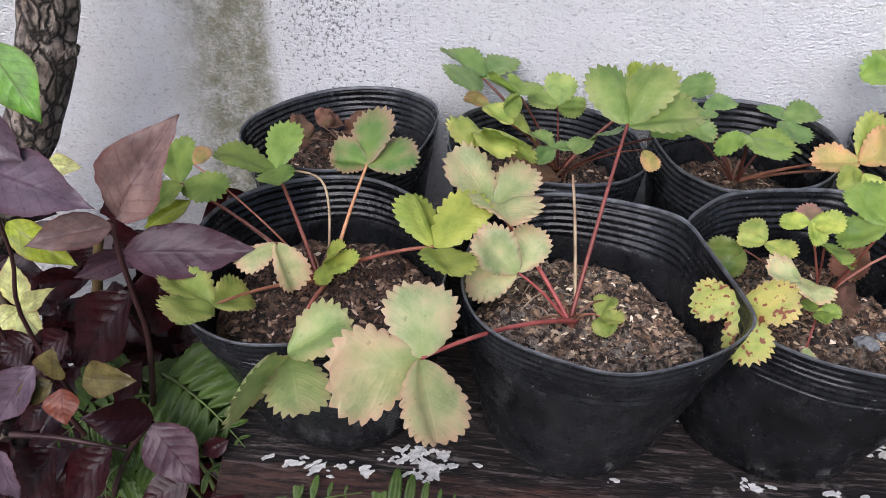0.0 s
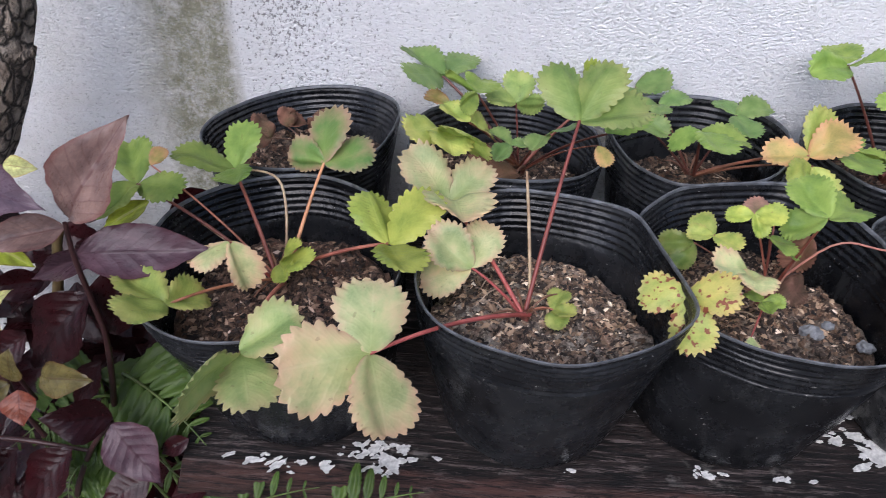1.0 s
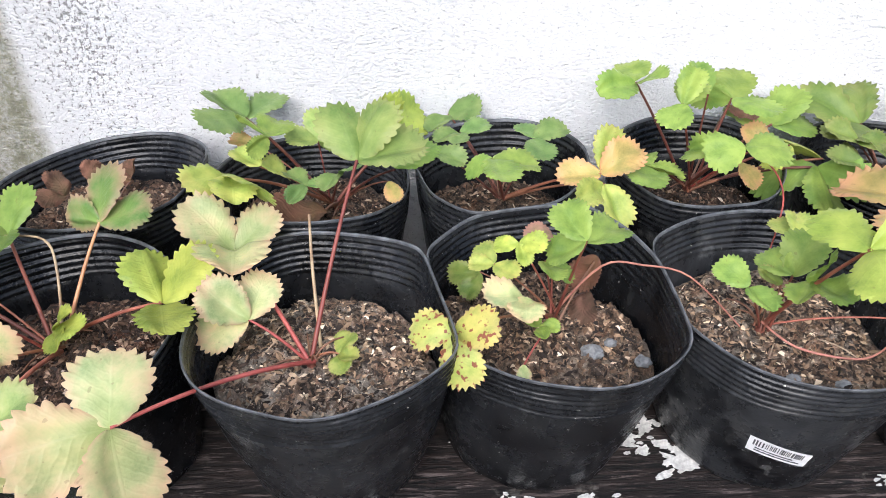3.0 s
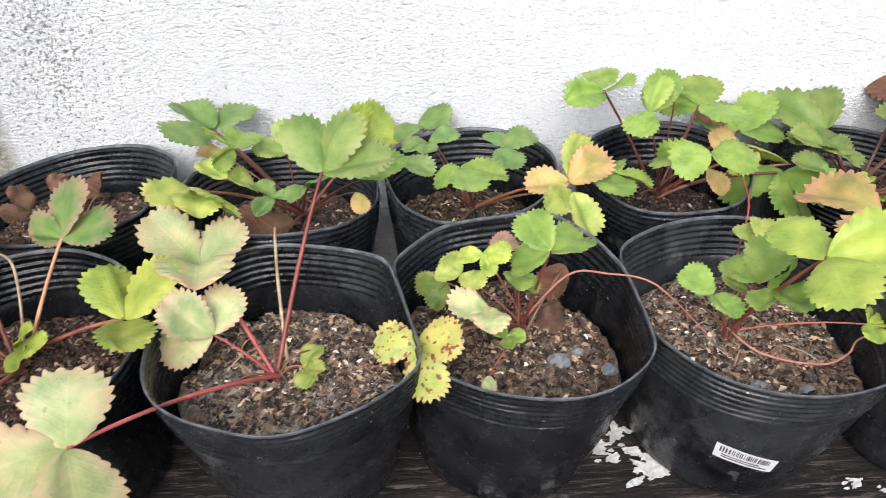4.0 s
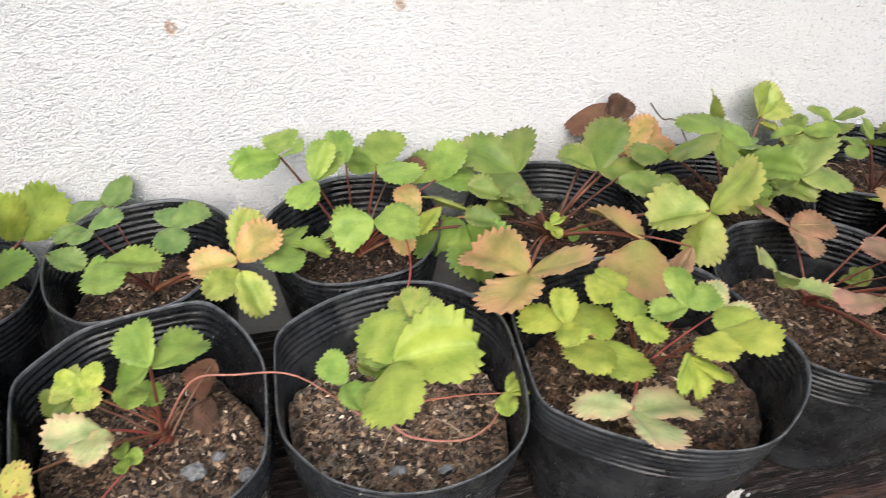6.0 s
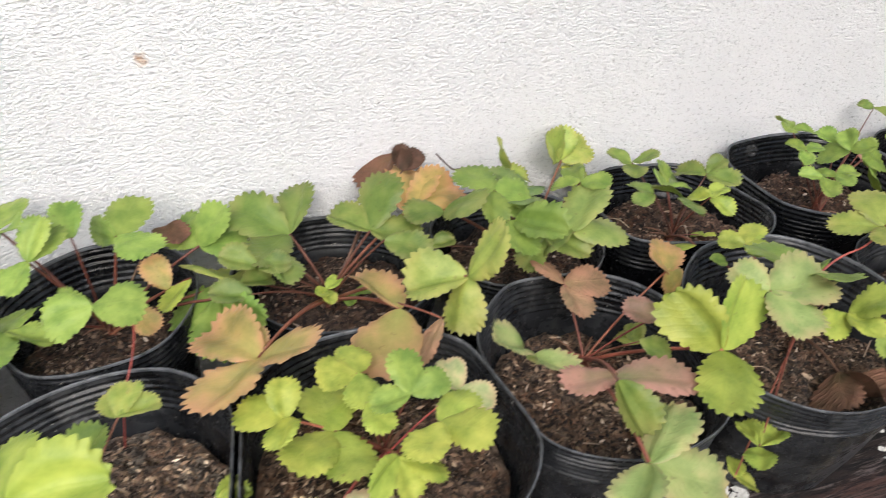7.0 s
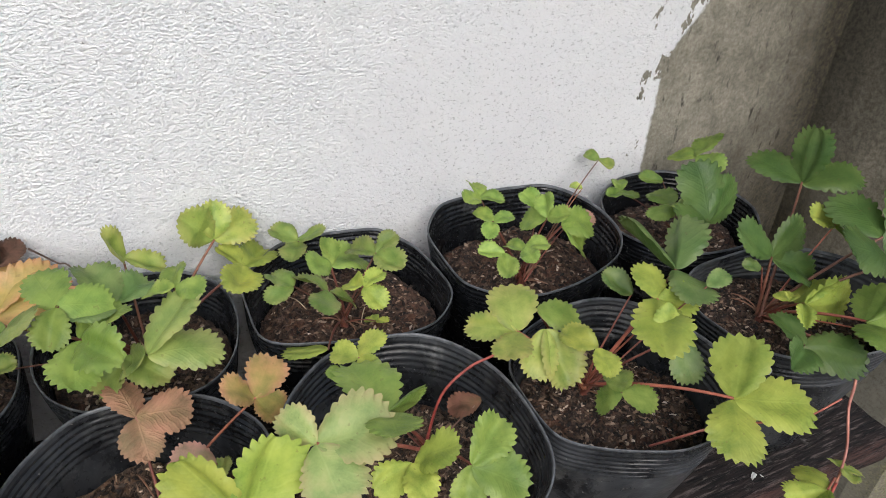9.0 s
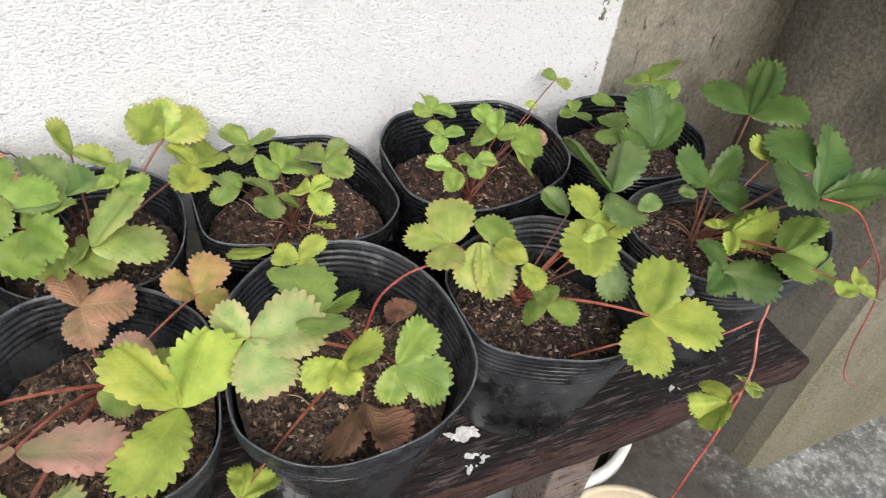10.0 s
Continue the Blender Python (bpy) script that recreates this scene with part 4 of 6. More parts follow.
leaf("f2", "sage", (0.171, 0.493, 0.700), (-0.05, -0.63, 0.77), (0.154, 0.533, 0.729, 14, -32, 0.9, 0.7), (0.196, 0.520, 0.736, -42, 18, 0.9, 0.8), (0.223, 0.501, 0.707, 0, 44, 0.9, 0.9))
leaf("f2", "pale", (0.133, 0.426, 0.580), (-0.11, -0.07, 0.99), (0.117, 0.435, 0.578), (0.141, 0.442, 0.583), (0.135, 0.409, 0.582))
leaf("f2", "pale", (0.157, 0.392, 0.597), (-0.27, -0.13, 0.95), (0.165, 0.410, 0.601), (0.172, 0.382, 0.602), (0.161, 0.373, 0.595))
# leaves of bag f3
leaf("f3", "spotted", (0.236, 0.362, 0.640), (-0.27, -0.57, 0.77), (0.210, 0.375, 0.637, -4, -10, 1.2, 0.9), (0.264, 0.351, 0.654, 6, 0, 0.9, 0.9), (0.246, 0.341, 0.611, 6, -10, 0.8, 0.9))
leaf("f3", "olive", (0.262, 0.445, 0.628), (-0.27, -0.52, 0.81), (0.239, 0.453, 0.621), (0.251, 0.435, 0.611))
leaf("f3", "pale", (0.271, 0.435, 0.642), (-0.21, -0.28, 0.94), (0.253, 0.439, 0.640, 24, 20, 1, 1), (0.286, 0.418, 0.642, 16, 29, 0.9, 1), (0.262, 0.456, 0.645))
leaf("f3", "lime", (0.284, 0.411, 0.675), (-0.32, -0.50, 0.80), (0.268, 0.417, 0.669), (0.289, 0.399, 0.665), (0.302, 0.404, 0.680))
leaf("f3", "rose", (0.317, 0.450, 0.653), (-0.15, -0.37, 0.92), (0.298, 0.463, 0.654))
leaf("f3", "green", (0.329, 0.405, 0.679), (-0.15, -0.28, 0.95), (0.317, 0.436, 0.691), (0.359, 0.431, 0.673), (0.305, 0.411, 0.663))
leaf("f3", "green", (0.307, 0.427, 0.649), (0.07, -0.13, 0.99), (0.326, 0.416, 0.639), (0.310, 0.402, 0.649))
leaf("f3", "blush", (0.290, 0.403, 0.633), (0.19, -0.08, 0.98), (0.259, 0.392, 0.646, 8, 42, 0.8, 0.9), (0.286, 0.369, 0.639))
leaf("f3", "green", (0.300, 0.392, 0.616), (-0.30, -0.02, 0.95), (0.295, 0.406, 0.613), (0.313, 0.386, 0.620), (0.302, 0.378, 0.617))
leaf("f3", "char", (0.350, 0.450, 0.603), (-0.15, -0.46, 0.88), (0.340, 0.430, 0.586))
leaf("f3", "blush", (0.284, 0.359, 0.611), (-0.05, -0.30, 0.95), (0.283, 0.346, 0.606))
leaf("f3", "dry", (0.358, 0.465, 0.625), (-0.21, -0.49, 0.85), (0.339, 0.451, 0.606))
# leaves of bag f4
leaf("f4", "green", (0.450, 0.402, 0.639), (-0.23, -0.29, 0.93), (0.436, 0.426, 0.645), (0.457, 0.376, 0.637))
leaf("f4", "green", (0.478, 0.400, 0.649), (-0.33, -0.26, 0.91), (0.471, 0.430, 0.649), (0.501, 0.426, 0.667))
leaf("f4", "green", (0.478, 0.376, 0.661), (-0.46, 0.24, 0.85), (0.485, 0.344, 0.669), (0.476, 0.361, 0.689), (0.458, 0.357, 0.658))
leaf("f4", "olive", (0.476, 0.406, 0.638), (0.00, -0.47, 0.88), (0.459, 0.412, 0.647))
leaf("f4", "pale", (0.506, 0.449, 0.650), (-0.10, -0.15, 0.98), (0.501, 0.476, 0.650), (0.516, 0.475, 0.655), (0.533, 0.455, 0.650))
leaf("f4", "lime", (0.473, 0.334, 0.715), (-0.17, -0.13, 0.98), (0.521, 0.331, 0.718, 64, 10, 1.2, 1.1), (0.472, 0.381, 0.714, -16, 2, 0.8, 0.62), (0.466, 0.292, 0.711, 29, -16, 1, 0.9))
leaf("f4", "lime", (0.561, 0.382, 0.621), (-0.03, 0.01, 1.00), (0.583, 0.384, 0.620), (0.554, 0.360, 0.622), (0.578, 0.397, 0.618))
# leaves of bag f5
leaf("f5", "lime", (0.612, 0.404, 0.657), (0.07, -0.06, 1.00), (0.583, 0.424, 0.656, -6, 26, 0.9, 0.8), (0.615, 0.426, 0.673, 29, -2, 1, 0.9), (0.603, 0.371, 0.666, 42, -16, 0.9, 0.62))
leaf("f5", "lime", (0.643, 0.400, 0.638), (0.14, -0.03, 0.99), (0.642, 0.445, 0.639, 8, 2, 0.9, 1.1), (0.607, 0.375, 0.645, 6, 4, 1.1, 0.7), (0.652, 0.356, 0.639, 8, -2, 0.8, 0.9))
leaf("f5", "lime", (0.667, 0.431, 0.658), (0.10, -0.16, 0.98), (0.639, 0.433, 0.666, -16, 12, 1.1, 0.9), (0.668, 0.459, 0.660, 8, -16, 0.9, 1.2), (0.665, 0.401, 0.652, 18, -4, 0.9, 0.9))
leaf("f5", "lime", (0.668, 0.404, 0.654), (-0.11, -0.22, 0.97), (0.678, 0.378, 0.650, 4, 14, 0.7, 1))
leaf("f5", "green", (0.692, 0.380, 0.677), (-0.11, -0.39, 0.92), (0.696, 0.407, 0.691, 24, -20, 1, 0.8), (0.666, 0.383, 0.672, 34, 4, 0.9, 0.9), (0.719, 0.386, 0.679, 14, 12, 0.8, 0.9))
leaf("f5", "lime", (0.703, 0.353, 0.673), (-0.22, 0.12, 0.97), (0.729, 0.327, 0.682, 12, -29, 0.9, 0.7), (0.680, 0.325, 0.677, 4, 12, 0.8, 0.9), (0.730, 0.368, 0.677, -6, -4, 1.1, 1))
leaf("f5", "lime", (0.671, 0.338, 0.670), (0.33, -0.42, 0.85), (0.675, 0.322, 0.648, 18, 14, 1, 0.8), (0.647, 0.315, 0.673, -18, 59, 0.7, 0.8), (0.700, 0.332, 0.654, -46, 28, 0.8, 0.8))
leaf("f5", "blush", (0.729, 0.386, 0.663), (0.02, -0.26, 0.97), (0.729, 0.414, 0.666), (0.753, 0.378, 0.655))
leaf("f5", "blush", (0.622, 0.318, 0.653), (-0.01, 0.21, 0.98), (0.597, 0.348, 0.638, -12, 22, 0.7, 0.7), (0.620, 0.276, 0.665, -10, 36, 1, 0.7), (0.665, 0.319, 0.646, 4, 14, 1.1, 1.1))
# leaves of bag f6
leaf("f6", "husk", (0.867, 0.490, 0.651), (-0.03, -0.35, 0.93), (0.856, 0.525, 0.657, 29, -42, 0.8, 0.9), (0.906, 0.486, 0.651, -10, 16, 1, 1.1), (0.871, 0.456, 0.638, 14, 38, 0.8, 1.1))
leaf("f6", "amber", (0.951, 0.463, 0.664), (0.51, -0.39, 0.76), (0.970, 0.496, 0.670, -26, 38, 0.8, 1), (0.927, 0.460, 0.686, 26, 16, 1, 0.8), (0.965, 0.462, 0.636, 50, -80, 1.2, 0.62))
leaf("f6", "lime", (0.923, 0.355, 0.670), (0.07, -0.43, 0.90), (0.893, 0.386, 0.708, -46, 80, 0.9, 0.8), (0.951, 0.379, 0.711, 56, -20, 0.9, 1.1), (0.883, 0.305, 0.668, 38, -6, 0.8, 0.62))
leaf("f6", "faded", (0.791, 0.403, 0.661), (0.19, -0.06, 0.98), (0.757, 0.396, 0.691), (0.813, 0.371, 0.664))
leaf("f6", "rose", (0.829, 0.351, 0.678), (0.05, -0.30, 0.95), (0.785, 0.345, 0.687, 28, -6, 0.62, 0.62), (0.887, 0.339, 0.667, -8, 26, 0.7, 0.62))
leaf("f6", "faded", (0.816, 0.288, 0.664), (0.18, -0.23, 0.96), (0.858, 0.321, 0.669, -58, 40, 0.62, 0.8), (0.862, 0.268, 0.645, 26, -10, 0.8, 1.1), (0.773, 0.255, 0.663, 70, 12, 0.8, 0.62))
leaf("f6", "olive", (0.812, 0.327, 0.699), (-0.19, -0.52, 0.83), (0.821, 0.303, 0.672, 44, -80, 1.1, 0.62))
leaf("f6", "rose", (0.914, 0.417, 0.659), (-0.16, -0.36, 0.92), (0.886, 0.429, 0.662))
leaf("f6", "pale", (0.912, 0.433, 0.616), (-0.35, -0.07, 0.94), (0.903, 0.453, 0.611), (0.920, 0.454, 0.620))
leaf("f6", "olive", (0.874, 0.389, 0.664), (-0.14, -0.38, 0.91), (0.896, 0.377, 0.656))
# leaves of bag f7
leaf("f7", "faded", (0.974, 0.376, 0.697), (-0.04, -0.30, 0.95), (0.957, 0.400, 0.707, -56, 38, 0.8, 1), (1.025, 0.371, 0.699, 22, 22, 1.2, 1), (0.977, 0.332, 0.687, -4, 6, 1.1, 0.9))
leaf("f7", "green", (1.026, 0.385, 0.694), (0.24, 0.22, 0.94), (1.017, 0.444, 0.688, 4, 16, 0.62, 1), (1.058, 0.408, 0.668, -58, 80, 0.62, 0.9), (1.020, 0.348, 0.714))
leaf("f7", "lime", (1.032, 0.464, 0.675), (-0.23, -0.18, 0.96), (1.016, 0.480, 0.673, 12, 24, 1, 1.1), (1.055, 0.479, 0.683, -20, 12, 0.9, 0.9), (1.039, 0.443, 0.677, 36, 2, 0.8, 1.1))
leaf("f7", "green", (1.018, 0.464, 0.654), (-0.08, -0.30, 0.95), (1.011, 0.478, 0.658))
leaf("f7", "lime", (1.031, 0.349, 0.680), (-0.30, 0.01, 0.95), (1.001, 0.343, 0.677, -22, 59, 0.9, 0.8), (1.056, 0.336, 0.704), (1.028, 0.318, 0.682))
leaf("f7", "green", (1.071, 0.342, 0.668), (-0.03, -0.55, 0.83), (1.104, 0.365, 0.677), (1.105, 0.322, 0.650), (1.059, 0.327, 0.647))
leaf("f7", "dry", (1.048, 0.350, 0.616), (-0.06, 0.05, 1.00), (1.018, 0.315, 0.617, 38, -38, 0.8, 1), (1.059, 0.305, 0.621))
leaf("f7", "dry", (1.126, 0.430, 0.621), (-0.22, -0.27, 0.94), (1.100, 0.438, 0.614))
leaf("f7", "lime", (0.947, 0.319, 0.598), (-0.03, 0.05, 1.00), (0.953, 0.345, 0.595), (0.975, 0.329, 0.594), (0.930, 0.298, 0.601))
leaf("f7", "lime", (0.925, 0.313, 0.578), (0.22, -0.23, 0.95), (0.942, 0.306, 0.568), (0.939, 0.329, 0.576))
# leaves of bag f8
leaf("f8", "pale", (1.153, 0.430, 0.690), (-0.20, -0.14, 0.97), (1.165, 0.471, 0.702, 10, -2, 0.9, 1.1), (1.128, 0.407, 0.688, 18, 6, 1.2, 0.8), (1.128, 0.465, 0.677, 4, 52, 0.62, 0.62))
leaf("f8", "green", (1.181, 0.445, 0.691), (-0.03, -0.39, 0.92), (1.219, 0.437, 0.677, -14, 8, 0.9, 0.9))
leaf("f8", "pale", (1.177, 0.424, 0.688), (-0.20, -0.48, 0.86), (1.156, 0.398, 0.665), (1.181, 0.388, 0.657))
leaf("f8", "lime", (1.203, 0.389, 0.690), (-0.23, -0.19, 0.95), (1.188, 0.417, 0.688), (1.198, 0.362, 0.684))
leaf("f8", "green", (1.212, 0.362, 0.662), (-0.24, 0.17, 0.96), (1.200, 0.374, 0.643, -16, 22, 1, 1.1), (1.233, 0.345, 0.660, 12, -10, 1, 1), (1.226, 0.388, 0.656))
leaf("f8", "lime", (1.277, 0.411, 0.700), (0.01, -0.21, 0.98), (1.294, 0.447, 0.707, 0, -18, 0.9, 0.8), (1.323, 0.406, 0.686, 38, -80, 0.7, 0.62), (1.235, 0.350, 0.701, 36, 14, 0.7, 0.7))
leaf("f8", "lime", (1.268, 0.391, 0.713), (-0.36, -0.37, 0.86), (1.256, 0.375, 0.695))
leaf("f8", "leafy", (1.323, 0.442, 0.697), (-0.18, -0.17, 0.97), (1.310, 0.508, 0.708, 80, -62, 1.2, 1.1), (1.363, 0.487, 0.718, -58, 18, 0.62, 0.8), (1.300, 0.385, 0.707, 4, 16, 0.62, 0.62))
leaf("f8", "leafy", (1.281, 0.446, 0.677), (-0.19, -0.43, 0.88), (1.266, 0.470, 0.691))
leaf("f8", "lime", (1.288, 0.322, 0.664), (-0.27, -0.29, 0.92), (1.317, 0.350, 0.694, -24, 42, 1, 1), (1.341, 0.296, 0.662, -10, 18, 0.8, 1), (1.260, 0.280, 0.651, -12, 18, 0.8, 1))
leaf("f8", "leafy", (1.318, 0.401, 0.708), (-0.29, -0.27, 0.92), (1.340, 0.403, 0.715))
leaf("f8", "leafy", (1.294, 0.391, 0.669), (-0.33, -0.43, 0.84), (1.288, 0.364, 0.641))
# leaves of bag f9
leaf("f9", "deep", (1.597, 0.541, 0.681), (-0.35, -0.44, 0.83), (1.584, 0.608, 0.686, 22, -8, 0.62, 0.8), (1.619, 0.561, 0.737, -58, 64, 0.8, 1), (1.669, 0.522, 0.687, -14, 10, 0.7, 0.62))
leaf("f9", "deep", (1.444, 0.440, 0.681), (-0.09, -0.62, 0.78), (1.408, 0.459, 0.712, 20, 14, 0.7, 0.8), (1.491, 0.453, 0.703, 34, -36, 0.7, 0.9), (1.492, 0.424, 0.652))
leaf("f9", "lime", (1.534, 0.447, 0.693), (0.11, -0.62, 0.78), (1.502, 0.456, 0.707, 28, 10, 0.8, 0.9), (1.563, 0.464, 0.702), (1.562, 0.442, 0.675, -59, 12, 1, 1))
leaf("f9", "deep", (1.526, 0.376, 0.695), (0.03, -0.58, 0.81), (1.580, 0.429, 0.729, 22, 10, 0.62, 0.8), (1.611, 0.366, 0.690, 64, -72, 0.7, 0.7), (1.454, 0.383, 0.731, 10, -2, 0.62, 0.62))
leaf("f9", "deep", (1.526, 0.395, 0.712), (-0.38, -0.12, 0.92), (1.543, 0.455, 0.722, 6, -10, 1, 0.62))
leaf("f9", "lime", (1.442, 0.391, 0.660), (-0.00, -0.13, 0.99), (1.491, 0.416, 0.657, -59, 50, 0.8, 0.8), (1.520, 0.397, 0.642, 76, -80, 0.62, 0.62), (1.413, 0.364, 0.660, 59, 42, 0.62, 0.62))
leaf("f9", "deep", (1.388, 0.345, 0.665), (0.04, -0.11, 0.99), (1.400, 0.387, 0.664), (1.444, 0.322, 0.654, 6, -50, 0.62, 0.8), (1.342, 0.321, 0.676))
leaf("f9", "green", (1.468, 0.347, 0.665), (0.08, -0.18, 0.98), (1.525, 0.372, 0.673, -46, 50, 0.8, 0.7), (1.517, 0.319, 0.641, 22, 18, 0.9, 0.62), (1.431, 0.302, 0.678, 24, -4, 0.62, 0.7))
leaf("f9", "lime", (1.434, 0.401, 0.658), (-0.15, 0.01, 0.99), (1.434, 0.416, 0.656), (1.448, 0.407, 0.658))
leaf("f9", "lime", (1.494, 0.287, 0.665), (0.05, -0.30, 0.95), (1.513, 0.276, 0.656), (1.513, 0.300, 0.666), (1.470, 0.286, 0.665))
leaf("f9", "leafy", (1.438, 0.442, 0.669), (-0.06, -0.36, 0.93), (1.417, 0.448, 0.672))
# leaves of bag b1
leaf("b1", "dry", (-0.096, 0.576, 0.630), (0.47, -0.25, 0.85), (-0.113, 0.594, 0.645), (-0.112, 0.555, 0.637))
leaf("b1", "dry", (-0.094, 0.626, 0.618), (0.37, -0.42, 0.83), (-0.099, 0.645, 0.631), (-0.083, 0.646, 0.619))
leaf("b1", "dry", (-0.058, 0.630, 0.616), (-0.24, -0.57, 0.78), (-0.077, 0.640, 0.611), (-0.062, 0.648, 0.630))
# leaves of bag b2
leaf("b2", "sage", (0.128, 0.604, 0.666), (0.30, -0.62, 0.72), (0.129, 0.625, 0.688, -4, 26, 1, 1.1), (0.101, 0.594, 0.673, 40, -2, 0.8, 1), (0.155, 0.619, 0.661, 54, -68, 0.62, 0.9))
leaf("b2", "leafy", (0.123, 0.540, 0.654), (0.21, -0.28, 0.94), (0.110, 0.521, 0.648), (0.104, 0.559, 0.657), (0.142, 0.552, 0.647))
leaf("b2", "leafy", (0.153, 0.543, 0.664), (-0.27, -0.08, 0.96), (0.172, 0.520, 0.681), (0.140, 0.519, 0.660))
leaf("b2", "pale", (0.065, 0.529, 0.668), (0.13, 0.02, 0.99), (0.039, 0.489, 0.686, -32, 48, 0.62, 0.62), (0.103, 0.488, 0.677, -74, 40, 0.62, 0.9), (0.077, 0.482, 0.670))
leaf("b2", "pale", (0.087, 0.541, 0.672), (0.35, -0.19, 0.92), (0.104, 0.561, 0.655), (0.064, 0.556, 0.681))
leaf("b2", "leafy", (0.058, 0.638, 0.675), (0.24, -0.17, 0.96), (0.021, 0.673, 0.688), (0.083, 0.688, 0.679, -6, 20, 0.7, 0.62), (0.029, 0.587, 0.694, -8, 20, 0.62, 0.62))
leaf("b2", "green", (0.093, 0.561, 0.689), (0.20, -0.17, 0.96), (0.065, 0.584, 0.694, 74, -40, 1, 1), (0.095, 0.600, 0.688), (0.079, 0.539, 0.686, -29, 80, 0.8, 0.7))
leaf("b2", "amber", (0.066, 0.624, 0.655), (0.07, -0.45, 0.89), (0.042, 0.630, 0.657))
leaf("b2", "green", (0.199, 0.524, 0.676), (0.00, -0.48, 0.88), (0.231, 0.547, 0.688))
leaf("b2", "lime", (0.196, 0.634, 0.653), (0.58, -0.55, 0.60), (0.187, 0.623, 0.700), (0.218, 0.688, 0.669))
leaf("b2", "amber", (0.193, 0.519, 0.668), (0.04, -0.48, 0.88), (0.200, 0.503, 0.658))
leaf("b2", "dry", (0.133, 0.573, 0.611), (0.26, -0.28, 0.92), (0.093, 0.534, 0.615))
leaf("b2", "dry", (0.140, 0.571, 0.606), (0.09, -0.44, 0.89), (0.147, 0.558, 0.598))
# leaves of bag b3
leaf("b3", "leafy", (0.252, 0.688, 0.655), (-0.19, -0.29, 0.94), (0.285, 0.682, 0.669, 16, 0, 1, 1), (0.232, 0.657, 0.650))
leaf("b3", "leafy", (0.258, 0.607, 0.671), (-0.01, -0.10, 1.00), (0.234, 0.594, 0.668), (0.286, 0.616, 0.675, 12, 10, 1, 0.8), (0.254, 0.580, 0.672))
leaf("b3", "leafy", (0.231, 0.576, 0.670), (0.03, -0.49, 0.87), (0.260, 0.565, 0.660))
leaf("b3", "green", (0.281, 0.546, 0.673), (-0.17, -0.14, 0.98), (0.260, 0.557, 0.656, -26, 22, 0.8, 0.9), (0.285, 0.495, 0.678, 8, 29, 0.7, 0.62), (0.321, 0.549, 0.665, 22, 24, 0.9, 1.1))
leaf("b3", "leafy", (0.325, 0.596, 0.669), (-0.13, -0.19, 0.97), (0.316, 0.628, 0.669, 20, -4, 0.62, 0.8), (0.358, 0.609, 0.672, 24, 8, 1, 0.62), (0.331, 0.562, 0.663, 12, 24, 0.8, 1))
leaf("b3", "amber", (0.379, 0.554, 0.653), (-0.13, -0.48, 0.87), (0.340, 0.552, 0.650, 34, 32, 0.9, 0.9), (0.415, 0.568, 0.670))
leaf("b3", "pale", (0.381, 0.558, 0.653), (-0.22, -0.59, 0.78), (0.394, 0.581, 0.685, 40, -36, 0.8, 0.7))
leaf("b3", "pale", (0.381, 0.546, 0.647), (0.09, -0.51, 0.86), (0.395, 0.520, 0.617), (0.352, 0.522, 0.644))
# leaves of bag b4
leaf("b4", "green", (0.424, 0.633, 0.707), (-0.20, -0.14, 0.97), (0.383, 0.611, 0.705, 4, 72, 1, 0.8), (0.444, 0.609, 0.720), (0.429, 0.674, 0.712))
leaf("b4", "green", (0.450, 0.578, 0.707), (-0.17, -0.37, 0.91), (0.435, 0.557, 0.693, 22, 6, 1.1, 1.2), (0.470, 0.608, 0.718, 12, 4, 0.8, 0.9), (0.465, 0.600, 0.731, 40, 18, 0.8, 0.8))
leaf("b4", "green", (0.422, 0.568, 0.652), (0.02, -0.01, 1.00), (0.455, 0.555, 0.645), (0.429, 0.608, 0.644), (0.416, 0.528, 0.652))
leaf("b4", "green", (0.571, 0.641, 0.659), (-0.22, -0.34, 0.92), (0.598, 0.657, 0.689, 4, 18, 1, 1), (0.614, 0.642, 0.657, -4, 14, 1, 1), (0.551, 0.688, 0.660))
leaf("b4", "dry", (0.534, 0.668, 0.665), (-0.06, -0.40, 0.91), (0.564, 0.654, 0.664))
leaf("b4", "amber", (0.542, 0.590, 0.652), (-0.14, -0.61, 0.78), (0.529, 0.609, 0.674))
leaf("b4", "amber", (0.512, 0.575, 0.650), (-0.10, -0.57, 0.82), (0.529, 0.561, 0.633))
leaf("b4", "green", (0.510, 0.613, 0.698), (-0.21, -0.20, 0.96), (0.529, 0.652, 0.711, 12, -8, 0.9, 0.9), (0.543, 0.582, 0.697, -8, 12, 0.7, 1), (0.486, 0.651, 0.690, -68, 62, 0.62, 0.62))
leaf("b4", "green", (0.581, 0.566, 0.649), (-0.44, -0.20, 0.88), (0.540, 0.595, 0.620, -10, -8, 0.9, 0.8), (0.614, 0.519, 0.654, 56, -42, 0.62, 0.62), (0.573, 0.513, 0.629, -68, 44, 0.9, 0.8))
leaf("b4", "green", (0.480, 0.599, 0.710), (0.10, -0.47, 0.87), (0.476, 0.630, 0.726, 28, 24, 0.8, 0.8))
leaf("b4", "green", (0.493, 0.536, 0.685), (-0.27, 0.06, 0.96), (0.459, 0.534, 0.679, -42, 44, 1.2, 1.2), (0.530, 0.531, 0.683, 22, -26, 1.1, 1.2), (0.463, 0.574, 0.665, 8, 80, 1, 0.62))
leaf("b4", "pale", (0.597, 0.585, 0.648), (-0.44, -0.15, 0.88), (0.572, 0.638, 0.633, 80, -50, 1.2, 1))
leaf("b4", "lime", (0.561, 0.584, 0.663), (-0.19, -0.38, 0.91), (0.536, 0.564, 0.649, 38, -12, 0.8, 0.7))
